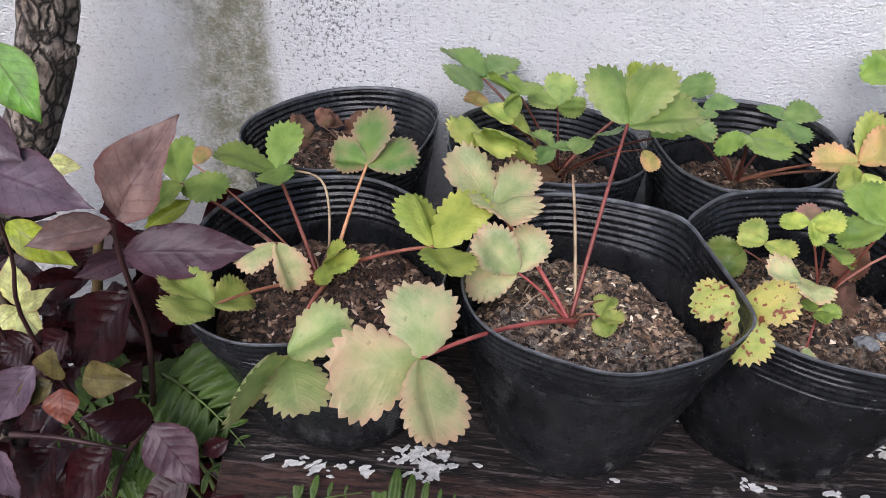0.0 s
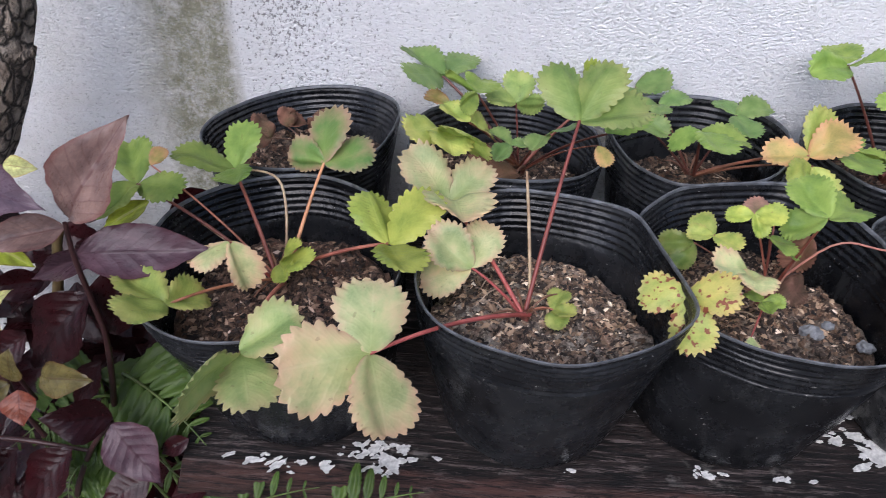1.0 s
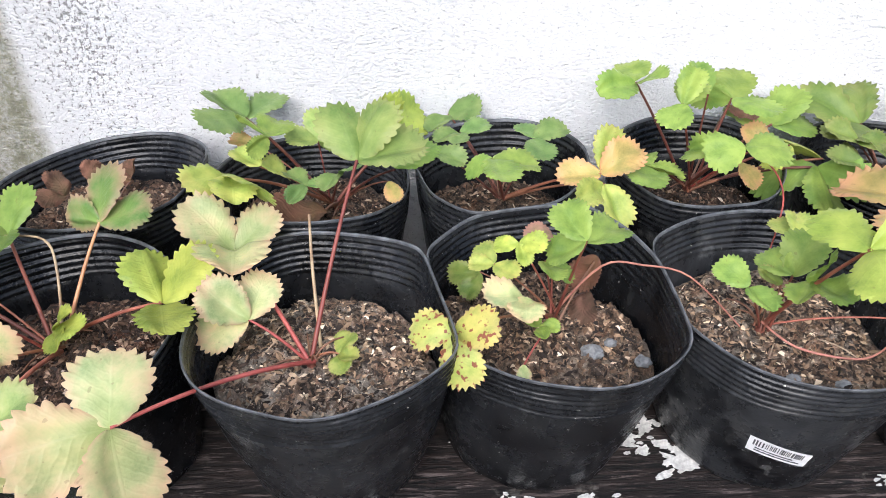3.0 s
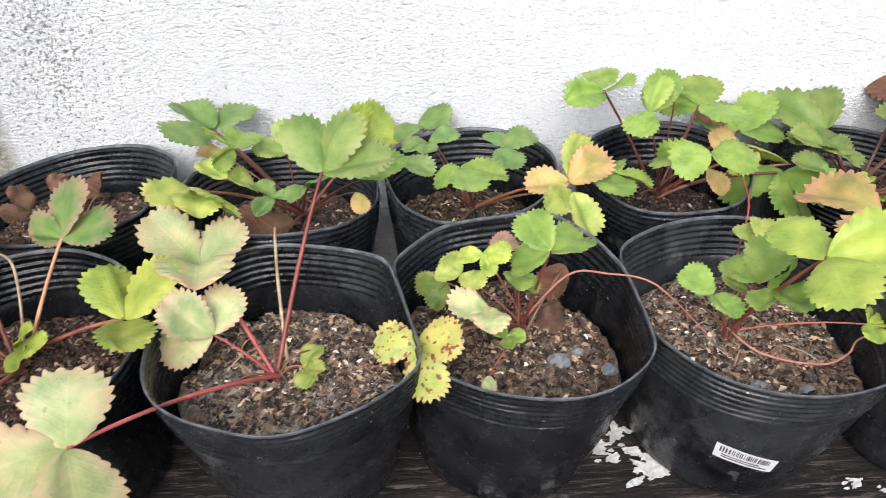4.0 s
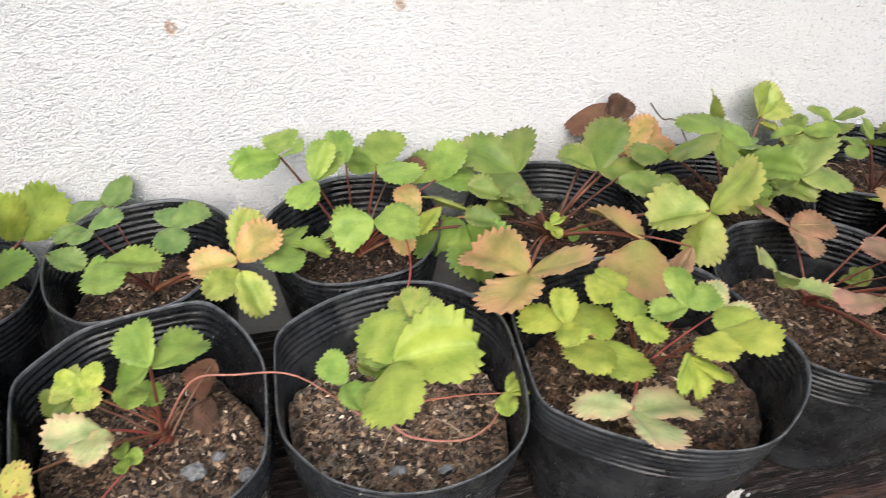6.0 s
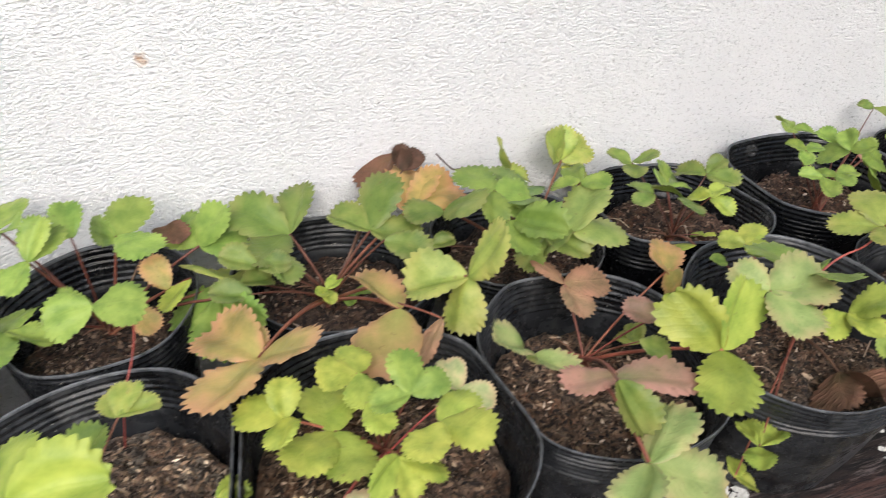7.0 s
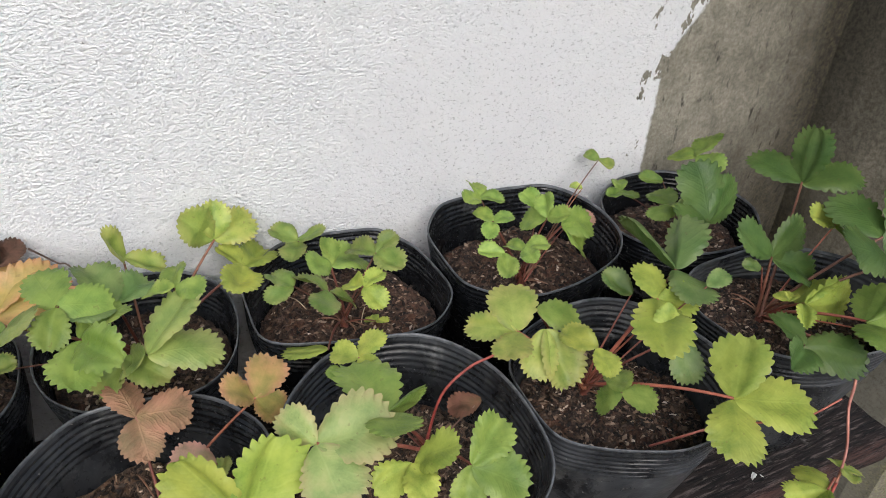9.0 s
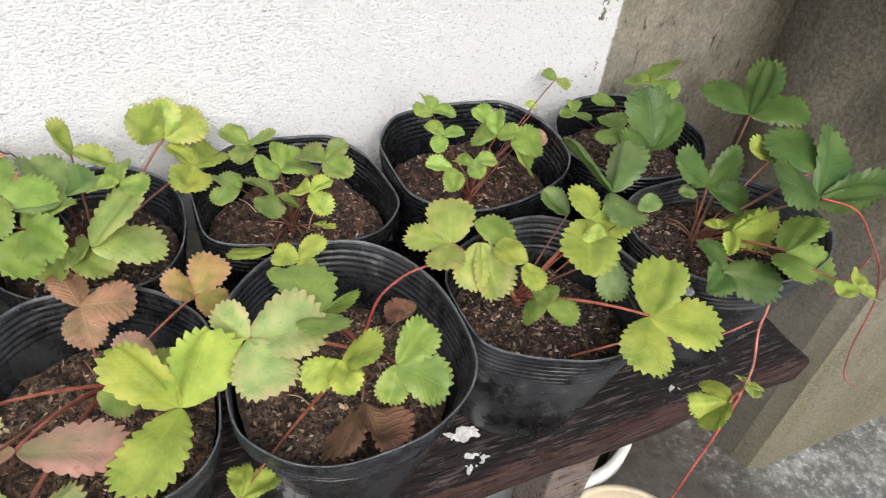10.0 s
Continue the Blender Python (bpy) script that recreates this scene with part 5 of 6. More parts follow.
# leaves of bag b5
leaf("b5", "olive", (0.616, 0.573, 0.670), (-0.06, -0.51, 0.86), (0.587, 0.582, 0.681), (0.644, 0.572, 0.669))
leaf("b5", "olive", (0.607, 0.544, 0.663), (-0.09, -0.44, 0.89), (0.575, 0.547, 0.669))
leaf("b5", "olive", (0.633, 0.598, 0.667), (0.04, -0.15, 0.99), (0.596, 0.586, 0.668, 24, 8, 0.9, 1), (0.638, 0.553, 0.660, 2, 46, 0.8, 0.62), (0.632, 0.656, 0.658, 10, -16, 0.62, 0.62))
leaf("b5", "olive", (0.600, 0.567, 0.659), (0.19, -0.35, 0.92), (0.627, 0.578, 0.653))
leaf("b5", "amber", (0.603, 0.461, 0.666), (-0.17, 0.02, 0.99), (0.641, 0.432, 0.692, 4, 20, 0.9, 0.7), (0.560, 0.413, 0.671, 20, 10, 0.8, 0.8), (0.572, 0.515, 0.656))
leaf("b5", "amber", (0.603, 0.482, 0.649), (-0.01, -0.60, 0.80), (0.604, 0.496, 0.668))
leaf("b5", "amber", (0.718, 0.491, 0.659), (-0.20, -0.22, 0.96), (0.687, 0.441, 0.639, 4, 0, 1, 1.1), (0.693, 0.546, 0.659, 74, -10, 0.62, 0.9))
leaf("b5", "husk", (0.740, 0.454, 0.672), (-0.29, -0.48, 0.83), (0.717, 0.441, 0.645, 54, -58, 0.9, 0.9))
leaf("b5", "pale", (0.773, 0.484, 0.684), (-0.49, -0.57, 0.66), (0.726, 0.499, 0.671, 66, 18, 1.1, 1.2), (0.797, 0.473, 0.733, -40, 42, 0.62, 1), (0.756, 0.465, 0.646, -10, -32, 1, 0.8))
leaf("b5", "olive", (0.720, 0.591, 0.676), (-0.10, -0.48, 0.87), (0.744, 0.633, 0.710, -29, 28, 0.7, 0.9), (0.689, 0.617, 0.684, 44, 2, 0.8, 1.1), (0.763, 0.575, 0.667, 4, 38, 1, 0.9))
leaf("b5", "dry", (0.772, 0.687, 0.702), (-0.29, -0.48, 0.83), (0.731, 0.688, 0.675, 28, -20, 1, 0.8))
leaf("b5", "char", (0.776, 0.674, 0.689), (-0.05, -0.77, 0.64), (0.775, 0.680, 0.715), (0.799, 0.688, 0.701))
leaf("b5", "amber", (0.765, 0.621, 0.673), (0.01, -0.28, 0.96), (0.793, 0.688, 0.679), (0.826, 0.659, 0.672))
leaf("b5", "olive", (0.724, 0.558, 0.684), (-0.08, -0.42, 0.90), (0.761, 0.539, 0.676))
leaf("b5", "lime", (0.674, 0.584, 0.625), (0.17, -0.27, 0.95), (0.689, 0.594, 0.628), (0.664, 0.572, 0.629), (0.675, 0.568, 0.619))
leaf("b5", "green", (0.700, 0.583, 0.615), (0.11, -0.24, 0.96), (0.716, 0.586, 0.612), (0.690, 0.569, 0.613))
leaf("b5", "olive", (0.651, 0.626, 0.665), (0.16, -0.22, 0.96), (0.602, 0.670, 0.678, 2, 46, 0.8, 0.8), (0.673, 0.688, 0.682, -26, 52, 0.62, 0.62), (0.611, 0.573, 0.673, 18, -10, 0.62, 0.8))
# leaves of bag b6
leaf("b6", "olive", (0.788, 0.584, 0.689), (-0.16, -0.06, 0.99), (0.751, 0.585, 0.689, -2, 20, 0.9, 1), (0.814, 0.547, 0.716, 18, 2, 0.62, 1))
leaf("b6", "olive", (0.768, 0.565, 0.663), (-0.22, -0.40, 0.89), (0.791, 0.563, 0.669))
leaf("b6", "green", (0.829, 0.564, 0.712), (0.15, -0.31, 0.94), (0.813, 0.611, 0.714, -26, 12, 0.62, 0.9), (0.819, 0.536, 0.694, 20, 32, 0.9, 0.9), (0.866, 0.568, 0.700, 14, -20, 1, 0.9))
leaf("b6", "green", (0.840, 0.543, 0.692), (-0.20, -0.17, 0.96), (0.869, 0.497, 0.700, 59, 20, 0.9, 0.8), (0.834, 0.501, 0.681, -12, 42, 0.8, 1), (0.872, 0.573, 0.694))
leaf("b6", "sage", (0.884, 0.513, 0.688), (-0.33, -0.22, 0.92), (0.922, 0.554, 0.707, -4, 28, 0.7, 0.9), (0.937, 0.510, 0.677, -10, -2, 0.9, 0.62), (0.866, 0.531, 0.660))
leaf("b6", "pale", (0.957, 0.671, 0.675), (0.28, -0.77, 0.58), (0.929, 0.662, 0.712), (0.963, 0.686, 0.709), (0.997, 0.688, 0.681))
leaf("b6", "lime", (0.977, 0.653, 0.649), (0.25, -0.23, 0.94), (0.963, 0.607, 0.654), (1.005, 0.688, 0.641), (0.959, 0.674, 0.664))
leaf("b6", "pale", (0.876, 0.655, 0.685), (0.55, -0.29, 0.78), (0.865, 0.639, 0.720), (0.908, 0.653, 0.666))
leaf("b6", "leafy", (0.866, 0.583, 0.691), (0.33, -0.11, 0.94), (0.847, 0.627, 0.700), (0.893, 0.621, 0.678), (0.836, 0.554, 0.703))
leaf("b6", "green", (0.913, 0.558, 0.710), (-0.31, -0.08, 0.95), (0.891, 0.572, 0.699), (0.917, 0.586, 0.711), (0.934, 0.540, 0.716))
leaf("b6", "olive", (0.866, 0.530, 0.677), (-0.25, -0.50, 0.83), (0.843, 0.525, 0.650), (0.896, 0.501, 0.669))
# leaves of bag b7
leaf("b7", "olive", (1.032, 0.646, 0.672), (-0.13, -0.12, 0.98), (1.010, 0.665, 0.679), (1.056, 0.633, 0.686), (1.018, 0.615, 0.670))
leaf("b7", "green", (1.053, 0.610, 0.661), (0.37, -0.44, 0.82), (1.057, 0.631, 0.678), (1.028, 0.593, 0.677), (1.090, 0.635, 0.644))
leaf("b7", "olive", (1.096, 0.599, 0.671), (-0.37, -0.21, 0.91), (1.119, 0.605, 0.684), (1.080, 0.629, 0.661), (1.111, 0.566, 0.671))
leaf("b7", "olive", (1.008, 0.570, 0.676), (-0.08, -0.25, 0.97), (0.994, 0.596, 0.675), (0.982, 0.562, 0.673))
leaf("b7", "olive", (1.036, 0.555, 0.671), (0.36, -0.06, 0.93), (1.011, 0.579, 0.677), (1.020, 0.522, 0.679), (1.058, 0.556, 0.650))
leaf("b7", "lime", (1.068, 0.556, 0.669), (-0.24, -0.02, 0.97), (1.062, 0.582, 0.656), (1.090, 0.564, 0.674), (1.079, 0.533, 0.658))
leaf("b7", "lime", (1.085, 0.572, 0.610), (-0.20, 0.05, 0.98), (1.075, 0.579, 0.607), (1.095, 0.563, 0.613), (1.087, 0.584, 0.608))
leaf("b7", "lime", (1.020, 0.510, 0.648), (-0.15, -0.32, 0.93), (0.986, 0.526, 0.643, 50, -48, 0.9, 1))
# leaves of bag b8
leaf("b8", "green", (1.212, 0.612, 0.702), (0.15, -0.11, 0.98), (1.189, 0.600, 0.708), (1.217, 0.640, 0.702), (1.235, 0.601, 0.698))
leaf("b8", "green", (1.218, 0.590, 0.685), (-0.12, -0.32, 0.94), (1.208, 0.610, 0.689), (1.241, 0.592, 0.686), (1.203, 0.574, 0.677))
leaf("b8", "green", (1.279, 0.584, 0.679), (-0.66, -0.11, 0.74), (1.288, 0.608, 0.692), (1.269, 0.615, 0.659), (1.292, 0.564, 0.692))
leaf("b8", "green", (1.283, 0.608, 0.676), (-0.23, -0.38, 0.90), (1.277, 0.633, 0.684))
leaf("b8", "green", (1.295, 0.579, 0.668), (0.21, -0.55, 0.81), (1.341, 0.591, 0.657), (1.325, 0.578, 0.629))
leaf("b8", "green", (1.214, 0.555, 0.668), (-0.07, -0.27, 0.96), (1.189, 0.565, 0.671), (1.204, 0.529, 0.660))
leaf("b8", "green", (1.241, 0.561, 0.665), (-0.19, 0.04, 0.98), (1.232, 0.583, 0.656), (1.266, 0.559, 0.666), (1.237, 0.536, 0.664))
leaf("b8", "olive", (1.403, 0.669, 0.684), (-0.33, -0.21, 0.92), (1.395, 0.687, 0.684), (1.408, 0.649, 0.681))
leaf("b8", "pale", (1.371, 0.651, 0.660), (-0.36, -0.22, 0.91), (1.363, 0.664, 0.659))
leaf("b8", "rose", (1.367, 0.639, 0.639), (-0.26, -0.35, 0.90), (1.364, 0.616, 0.629))
# leaves of bag b9
leaf("b9", "green", (1.411, 0.632, 0.659), (-0.07, -0.05, 1.00), (1.389, 0.624, 0.660), (1.418, 0.609, 0.660), (1.423, 0.652, 0.660))
leaf("b9", "deep", (1.429, 0.512, 0.683), (0.04, -0.64, 0.76), (1.426, 0.547, 0.735, -4, 18, 1, 0.9), (1.484, 0.534, 0.698, 38, -50, 1, 0.7), (1.377, 0.504, 0.703, 28, -6, 0.7, 0.62))
leaf("b9", "green", (1.504, 0.616, 0.694), (-0.40, 0.05, 0.91), (1.498, 0.651, 0.681), (1.545, 0.639, 0.705), (1.506, 0.577, 0.695))
leaf("b9", "green", (1.434, 0.593, 0.688), (-0.07, -0.43, 0.90), (1.407, 0.600, 0.692))
leaf("b9", "green", (1.428, 0.561, 0.678), (-0.25, 0.17, 0.95), (1.428, 0.597, 0.672, 10, 6, 0.9, 1), (1.392, 0.556, 0.670, -10, 12, 0.9, 0.7), (1.420, 0.528, 0.692))
# leaves of the runner
leaf("run", "lime", (1.352, 0.260, 0.595), (0.06, 0.14, 0.99), (1.367, 0.290, 0.582, -6, -8, 0.9, 0.7), (1.317, 0.271, 0.597, -59, 12, 0.7, 0.62), (1.318, 0.242, 0.596, 64, -38, 0.7, 0.9))
leaf("run", "pale", (1.397, 0.276, 0.580), (0.17, 0.16, 0.97), (1.403, 0.291, 0.571), (1.413, 0.268, 0.574), (1.388, 0.260, 0.584))


# ---- stolons and bare stalks ----
def smooth_line(points, steps=5):
    """A line through the points without corners."""
    points = [Vector(p) for p in points]
    line = []
    for i in range(len(points) - 1):
        a, b = points[i], points[i + 1]
        before, after = points[max(i - 1, 0)], points[min(i + 2, len(points) - 1)]
        for k in range(steps):
            t = k / steps
            line.append(0.5 * (2 * a + (b - before) * t + (2 * before - 5 * a + 4 * b - after) * t * t + (3 * a - before - 3 * b + after) * t ** 3))
    return line + [points[-1]]


def stolon(key, points, tint, radius=0.0014, label="thin red stolon", name="stolon"):
    origin = Vector(PLANTS[key].location)
    line = [p - origin for p in smooth_line(points)]
    ob = part(name, tube_mesh(name, line, [radius * (1 - 0.3 * i / len(line)) for i in range(len(line))], STALK), STALK, PLANTS[key], label)
    ob.color = (*tint, 1)


RED, PINK, TAN = (0.36, 0.075, 0.06), (0.44, 0.19, 0.15), (0.40, 0.30, 0.19)
stolon("f4", [(0.473, 0.410, 0.600), (0.486, 0.380, 0.600), (0.522, 0.366, 0.600), (0.546, 0.373, 0.602), (0.558, 0.383, 0.606), (0.575, 0.382, 0.616)], PINK, 0.0010)
stolon("f3", [(0.319, 0.429, 0.600), (0.347, 0.420, 0.648), (0.376, 0.417, 0.650), (0.416, 0.423, 0.634), (0.458, 0.411, 0.595)], PINK, 0.0009, "pink stolon that roots in the next bag")
stolon("b4", [(0.487, 0.612, 0.604), (0.510, 0.560, 0.668), (0.518, 0.530, 0.668), (0.516, 0.500, 0.659), (0.507, 0.480, 0.640), (0.499, 0.470, 0.600)], RED, 0.0009)
stolon("f7", [(1.077, 0.428, 0.598), (1.090, 0.432, 0.640), (1.114, 0.434, 0.660), (1.138, 0.430, 0.672), (1.157, 0.432, 0.687)], RED, 0.0013)
stolon("f8", [(1.241, 0.346, 0.604), (1.249, 0.327, 0.632), (1.264, 0.317, 0.645), (1.299, 0.306, 0.648), (1.346, 0.298, 0.642), (1.402, 0.305, 0.634)], (0.40, 0.13, 0.10), 0.0011)
stolon("run", [(1.447, 0.425, 0.612), (1.445, 0.350, 0.640), (1.436, 0.320, 0.636), (1.412, 0.301, 0.622), (1.407, 0.285, 0.590), (1.384, 0.270, 0.575)], PINK, 0.0015)
stolon("run", [(1.384, 0.270, 0.575), (1.372, 0.264, 0.537), (1.352, 0.256, 0.495), (1.337, 0.250, 0.460), (1.322, 0.244, 0.400)], RED, 0.0013)
stolon("f9", [(1.527, 0.375, 0.694), (1.570, 0.360, 0.680), (1.623, 0.355, 0.630), (1.668, 0.350, 0.580), (1.700, 0.345, 0.520), (1.712, 0.340, 0.440), (1.740, 0.335, 0.370), (1.790, 0.330, 0.330)], RED, 0.0012)
stolon("f9", [(1.645, 0.356, 0.604), (1.652, 0.362, 0.570), (1.640, 0.368, 0.530)], RED, 0.0010)
stolon("f2", [(0.142, 0.408, 0.588), (0.137, 0.442, 0.640), (0.134, 0.473, 0.665)], TAN, 0.0014, "dead straw-coloured stalk", "dead_stalk")
stolon("b6", [(0.807, 0.660, 0.709), (0.824, 0.660, 0.690), (0.838, 0.645, 0.685), (0.870, 0.610, 0.602)], (0.08, 0.05, 0.04), 0.0009, "dry dark stalk", "dead_stalk")
stolon("f1", [(-0.048, 0.412, 0.594), (-0.090, 0.420, 0.622), (-0.130, 0.436, 0.640), (-0.156, 0.440, 0.652)], TAN, 0.0009, "straw-coloured dead stalk", "dead_stalk")
stolon("f1", [(-0.044, 0.412, 0.594), (-0.046, 0.440, 0.640), (-0.060, 0.462, 0.655), (-0.100, 0.482, 0.647)], TAN, 0.0011, "straw-coloured dead stalk", "dead_stalk")
for k in range(26):
    key = LUCK.choice(("f2", "f3", "f4", "f5", "f6", "f7", "f8", "f9", "b3", "b7"))
    bag = BAGS[key]
    a, q = LUCK.uniform(0, 6.28), LUCK.uniform(0.2, 0.75)
    p, away = soil_point(bag, a, q), LUCK.uniform(0, 6.28)
    reach = LUCK.uniform(0.012, 0.03)
    far = p + Vector((reach * math.cos(away), reach * math.sin(away), 0.004))
    stolon(key, [p + Vector((0, 0, 0.001)), p.lerp(far, 0.5) + Vector((0, 0, LUCK.uniform(0.001, 0.008))), far], (0.42, 0.33, 0.24), 0.0006, "dry straw on the soil", "straw")


# ---- small things on the soil and the bags ----
def stone(place, size, seed, label):
    bm = bmesh.new()
    bmesh.ops.create_icosphere(bm, subdivisions=3, radius=1)
    for v in bm.verts:
        k = 1 + 0.35 * noise.noise(v.co * 1.6 + Vector((seed, 0, 0))) + 0.12 * noise.noise(v.co * 5 + Vector((0, seed, 0)))
        v.co = Vector((v.co.x * size[0], v.co.y * size[1], v.co.z * size[2])) * k
    me = bpy.data.meshes.new("stone")
    bm.to_mesh(me)
    bm.free()
    me.materials.append(STONE)
    ob = tagged(new("stone", me), label, "stone", "stones on the soil")
    ob.location = place


stone((0.339, 0.388, 0.594), (0.0085, 0.0065, 0.005), 1.0, "grey angular stone on the soil")
stone((0.375, 0.380, 0.591), (0.0055, 0.005, 0.004), 2.0, "small grey stone on the soil")
stone((0.356, 0.400, 0.592), (0.0045, 0.0035, 0.003), 4.0, "dark pebble on the soil")
stone((0.476, 0.359, 0.590), (0.0055, 0.004, 0.003), 5.0, "pale flat pebble on the soil")
stone((0.508, 0.352, 0.590), (0.006, 0.0035, 0.003), 6.0, "tan pebble on the soil")
stone((1.385, 0.366, 0.620), (0.006, 0.005, 0.0045), 3.0, "pale grey pebble on the soil")


def sticker(bag, middle, v0, half, tall, tilt):
    """A paper label stuck on a bag, with rows of unreadable print."""
    def spot(s, w, lift):
        a = middle + half * s
        return bag.at(a, v0 + tall * w + tilt * s, lift)

    def patch(name, s0, s1, w0, w1, lift, material):
        cols, rows = 12, 4
        verts = [spot(s0 + (s1 - s0) * i / cols, w0 + (w1 - w0) * j / rows, lift) for j in range(rows + 1) for i in range(cols + 1)]
        count = len(verts)
        verts += [spot(s0 + (s1 - s0) * i / cols, w0 + (w1 - w0) * j / rows, lift - 0.0004) for j in range(rows + 1) for i in range(cols + 1)]
        faces = []
        for j in range(rows):
            for i in range(cols):
                a = j * (cols + 1) + i
                faces.append((a, a + 1, a + cols + 2, a + cols + 1))
                faces.append((count + a, count + a + cols + 1, count + a + cols + 2, count + a + 1))
        return mesh_of(name, verts, faces, material)

    base = tagged(new("sticker", patch("sticker", -1, 1, -1, 1, 0.0010, STICKER)), "white paper sticker with small print on a black bag", "sticker")
    rng = random.Random(5)
    s = -0.85
    while s < 0.8:
        wide = rng.choice((0.02, 0.03, 0.05))
        part("bar", patch("bar", s, s + wide, 0.0, 0.75, 0.0014, PRINT), PRINT, base)
        s += wide + rng.choice((0.025, 0.04, 0.06))
    for w, stop in ((-0.3, 0.5), (-0.62, 0.75)):
        part("print_line", patch("print_line", -0.75, stop, w - 0.07, w + 0.07, 0.0014, PRINT), PRINT, base)


sticker(BAGS["f4"], radians(-104), 0.41, 0.26, 0.060, -0.045)


def paint_flake(x, y, size, seed, label):
    """A patch of old paint left on the bench, broken into thin irregular scales."""
    rng = random.Random(seed)
    base = tagged(new("paint_flake"), label, "paint flake", "flakes of old paint on the bench")
    base.location = (x, y, BENCH_Z + 0.0010)
    scales = [(0.0, 0.0, size * 0.62)] + [(rng.gauss(0, 0.62) * size * 1.3, rng.gauss(0, 0.5) * size * 0.8, size * rng.uniform(0.10, 0.36)) for _ in range(7 if size > 0.006 else 2)]
    for cx, cy, r0 in scales:
        count, shift = 30, rng.uniform(0, 50)
        long, turn, tip = rng.uniform(1.0, 1.7), rng.gauss(0, 0.5), rng.uniform(0.0, 0.10)
        rim, verts = [], []
        for k in range(count):
            a = 2 * math.pi * k / count
            r = r0 * (0.85 + 0.55 * noise.noise((math.cos(a) * 1.3 + shift, math.sin(a) * 1.3, seed)) + 0.30 * noise.noise((math.cos(a) * 4 + shift, math.sin(a) * 4, seed)))
            px, py = r * math.cos(a) * long, r * math.sin(a) * 0.7
            rim.append((cx + px * math.cos(turn) - py * math.sin(turn), cy + px * math.sin(turn) + py * math.cos(turn)))
        for lift in (0.0, 0.0007):
            verts += [(px, py, lift + tip * max(0.0, py - cy + r0 * 0.3) * 0.5) for px, py in rim]
        faces = [(k, (k + 1) % count, count + (k + 1) % count, count + k) for k in range(count)]
        faces += [tuple(count + k for k in range(count)), tuple(reversed(range(count)))]
        part("paint_scale", mesh_of("paint_scale", verts, faces, FLAKE, False), FLAKE, base)


for x, y, size in ((0.030, 0.350, 0.011), (0.052, 0.352, 0.009), (0.044, 0.338, 0.012), (0.022, 0.343, 0.007), (0.060, 0.342, 0.006), (0.035, 0.331, 0.007)):
    paint_flake(x, y, size, x * 100 + y, "flaking grey-white paint on the dark board")
for x, y, size in ((0.284, 0.347, 0.008), (0.296, 0.350, 0.004), (0.337, 0.349, 0.006), (0.363, 0.349, 0.004), (0.181, 0.343, 0.004), (0.079, 0.345, 0.004), (0.243, 0.408, 0.006), (0.222, 0.430, 0.005)):
    paint_flake(x, y, size, x * 100 + y, "small chip of white paint on the dark board")
for x, y, size in ((0.388, 0.405, 0.012), (0.405, 0.418, 0.013), (0.396, 0.392, 0.009), (0.425, 0.378, 0.019), (0.412, 0.398, 0.011), (1.166, 0.374, 0.020), (1.160, 0.350, 0.008), (1.172, 0.344, 0.006), (1.155, 0.338, 0.006), (0.975, 0.360, 0.016), (0.995, 0.352, 0.012), (1.404, 0.347, 0.006), (0.760, 0.350, 0.010), (0.580, 0.352, 0.008), (0.600, 0.345, 0.005)):
    paint_flake(x, y, size, x * 100 + y, "curled sheet of white paint on the board")
for x, y, size in ((-0.060, 0.331, 0.007), (-0.040, 0.328, 0.008), (-0.022, 0.332, 0.006), (-0.004, 0.330, 0.008), (-0.078, 0.335, 0.005)):
    paint_flake(x, y, size, x * 100 + y, "grey paint chip along the board's edge")


# ---- pots under the bench ----
def round_pot(name, place, r, height, material, label, thick, fill):
    base = tagged(new(name), label, "plant pot")
    base.location = place
    sides = 72
    profile = [(0.02, 0.0), (0.68, 0.0), (0.72, 0.01), (0.94, height - 0.03), (0.95, height - 0.028), (1.0, height - 0.026), (1.0, height - 0.004), (0.99, height), (1 - thick + 0.01, height), (1 - thick, height - 0.004), (0.90 - thick * 0.5, height - 0.05), (0.70, 0.02), (0.02, 0.018)]
    rings = [[(r * q * math.cos(a), r * q * math.sin(a), z) for a in (2 * math.pi * k / sides for k in range(sides))] for q, z in profile]
    part("body", ring_mesh(name, rings, material), material, base)
    disc = [[(r * q * math.cos(a), r * q * math.sin(a), height - fill + 0.006 * noise.noise((q * math.cos(a) * 5, q * math.sin(a) * 5, r * 50))) for a in (2 * math.pi * k / sides for k in range(sides))] for q in (0.01, 0.2, 0.4, 0.6, 0.75, 0.86)]
    part("wet_soil", ring_mesh("wet_soil", disc, MUD), MUD, base, "dark wet soil")


round_pot("plant_pot", (1.405, 0.535, 0), 0.148, 0.22, WHITE_PLASTIC, "dirty white plastic pot with dark wet soil on the ground", 0.10, 0.05)
round_pot("plant_pot", (1.400, 0.286, 0), 0.100, 0.21, TAN_PLASTIC, "tan plastic pot on the ground before the bench", 0.09, 0.04)


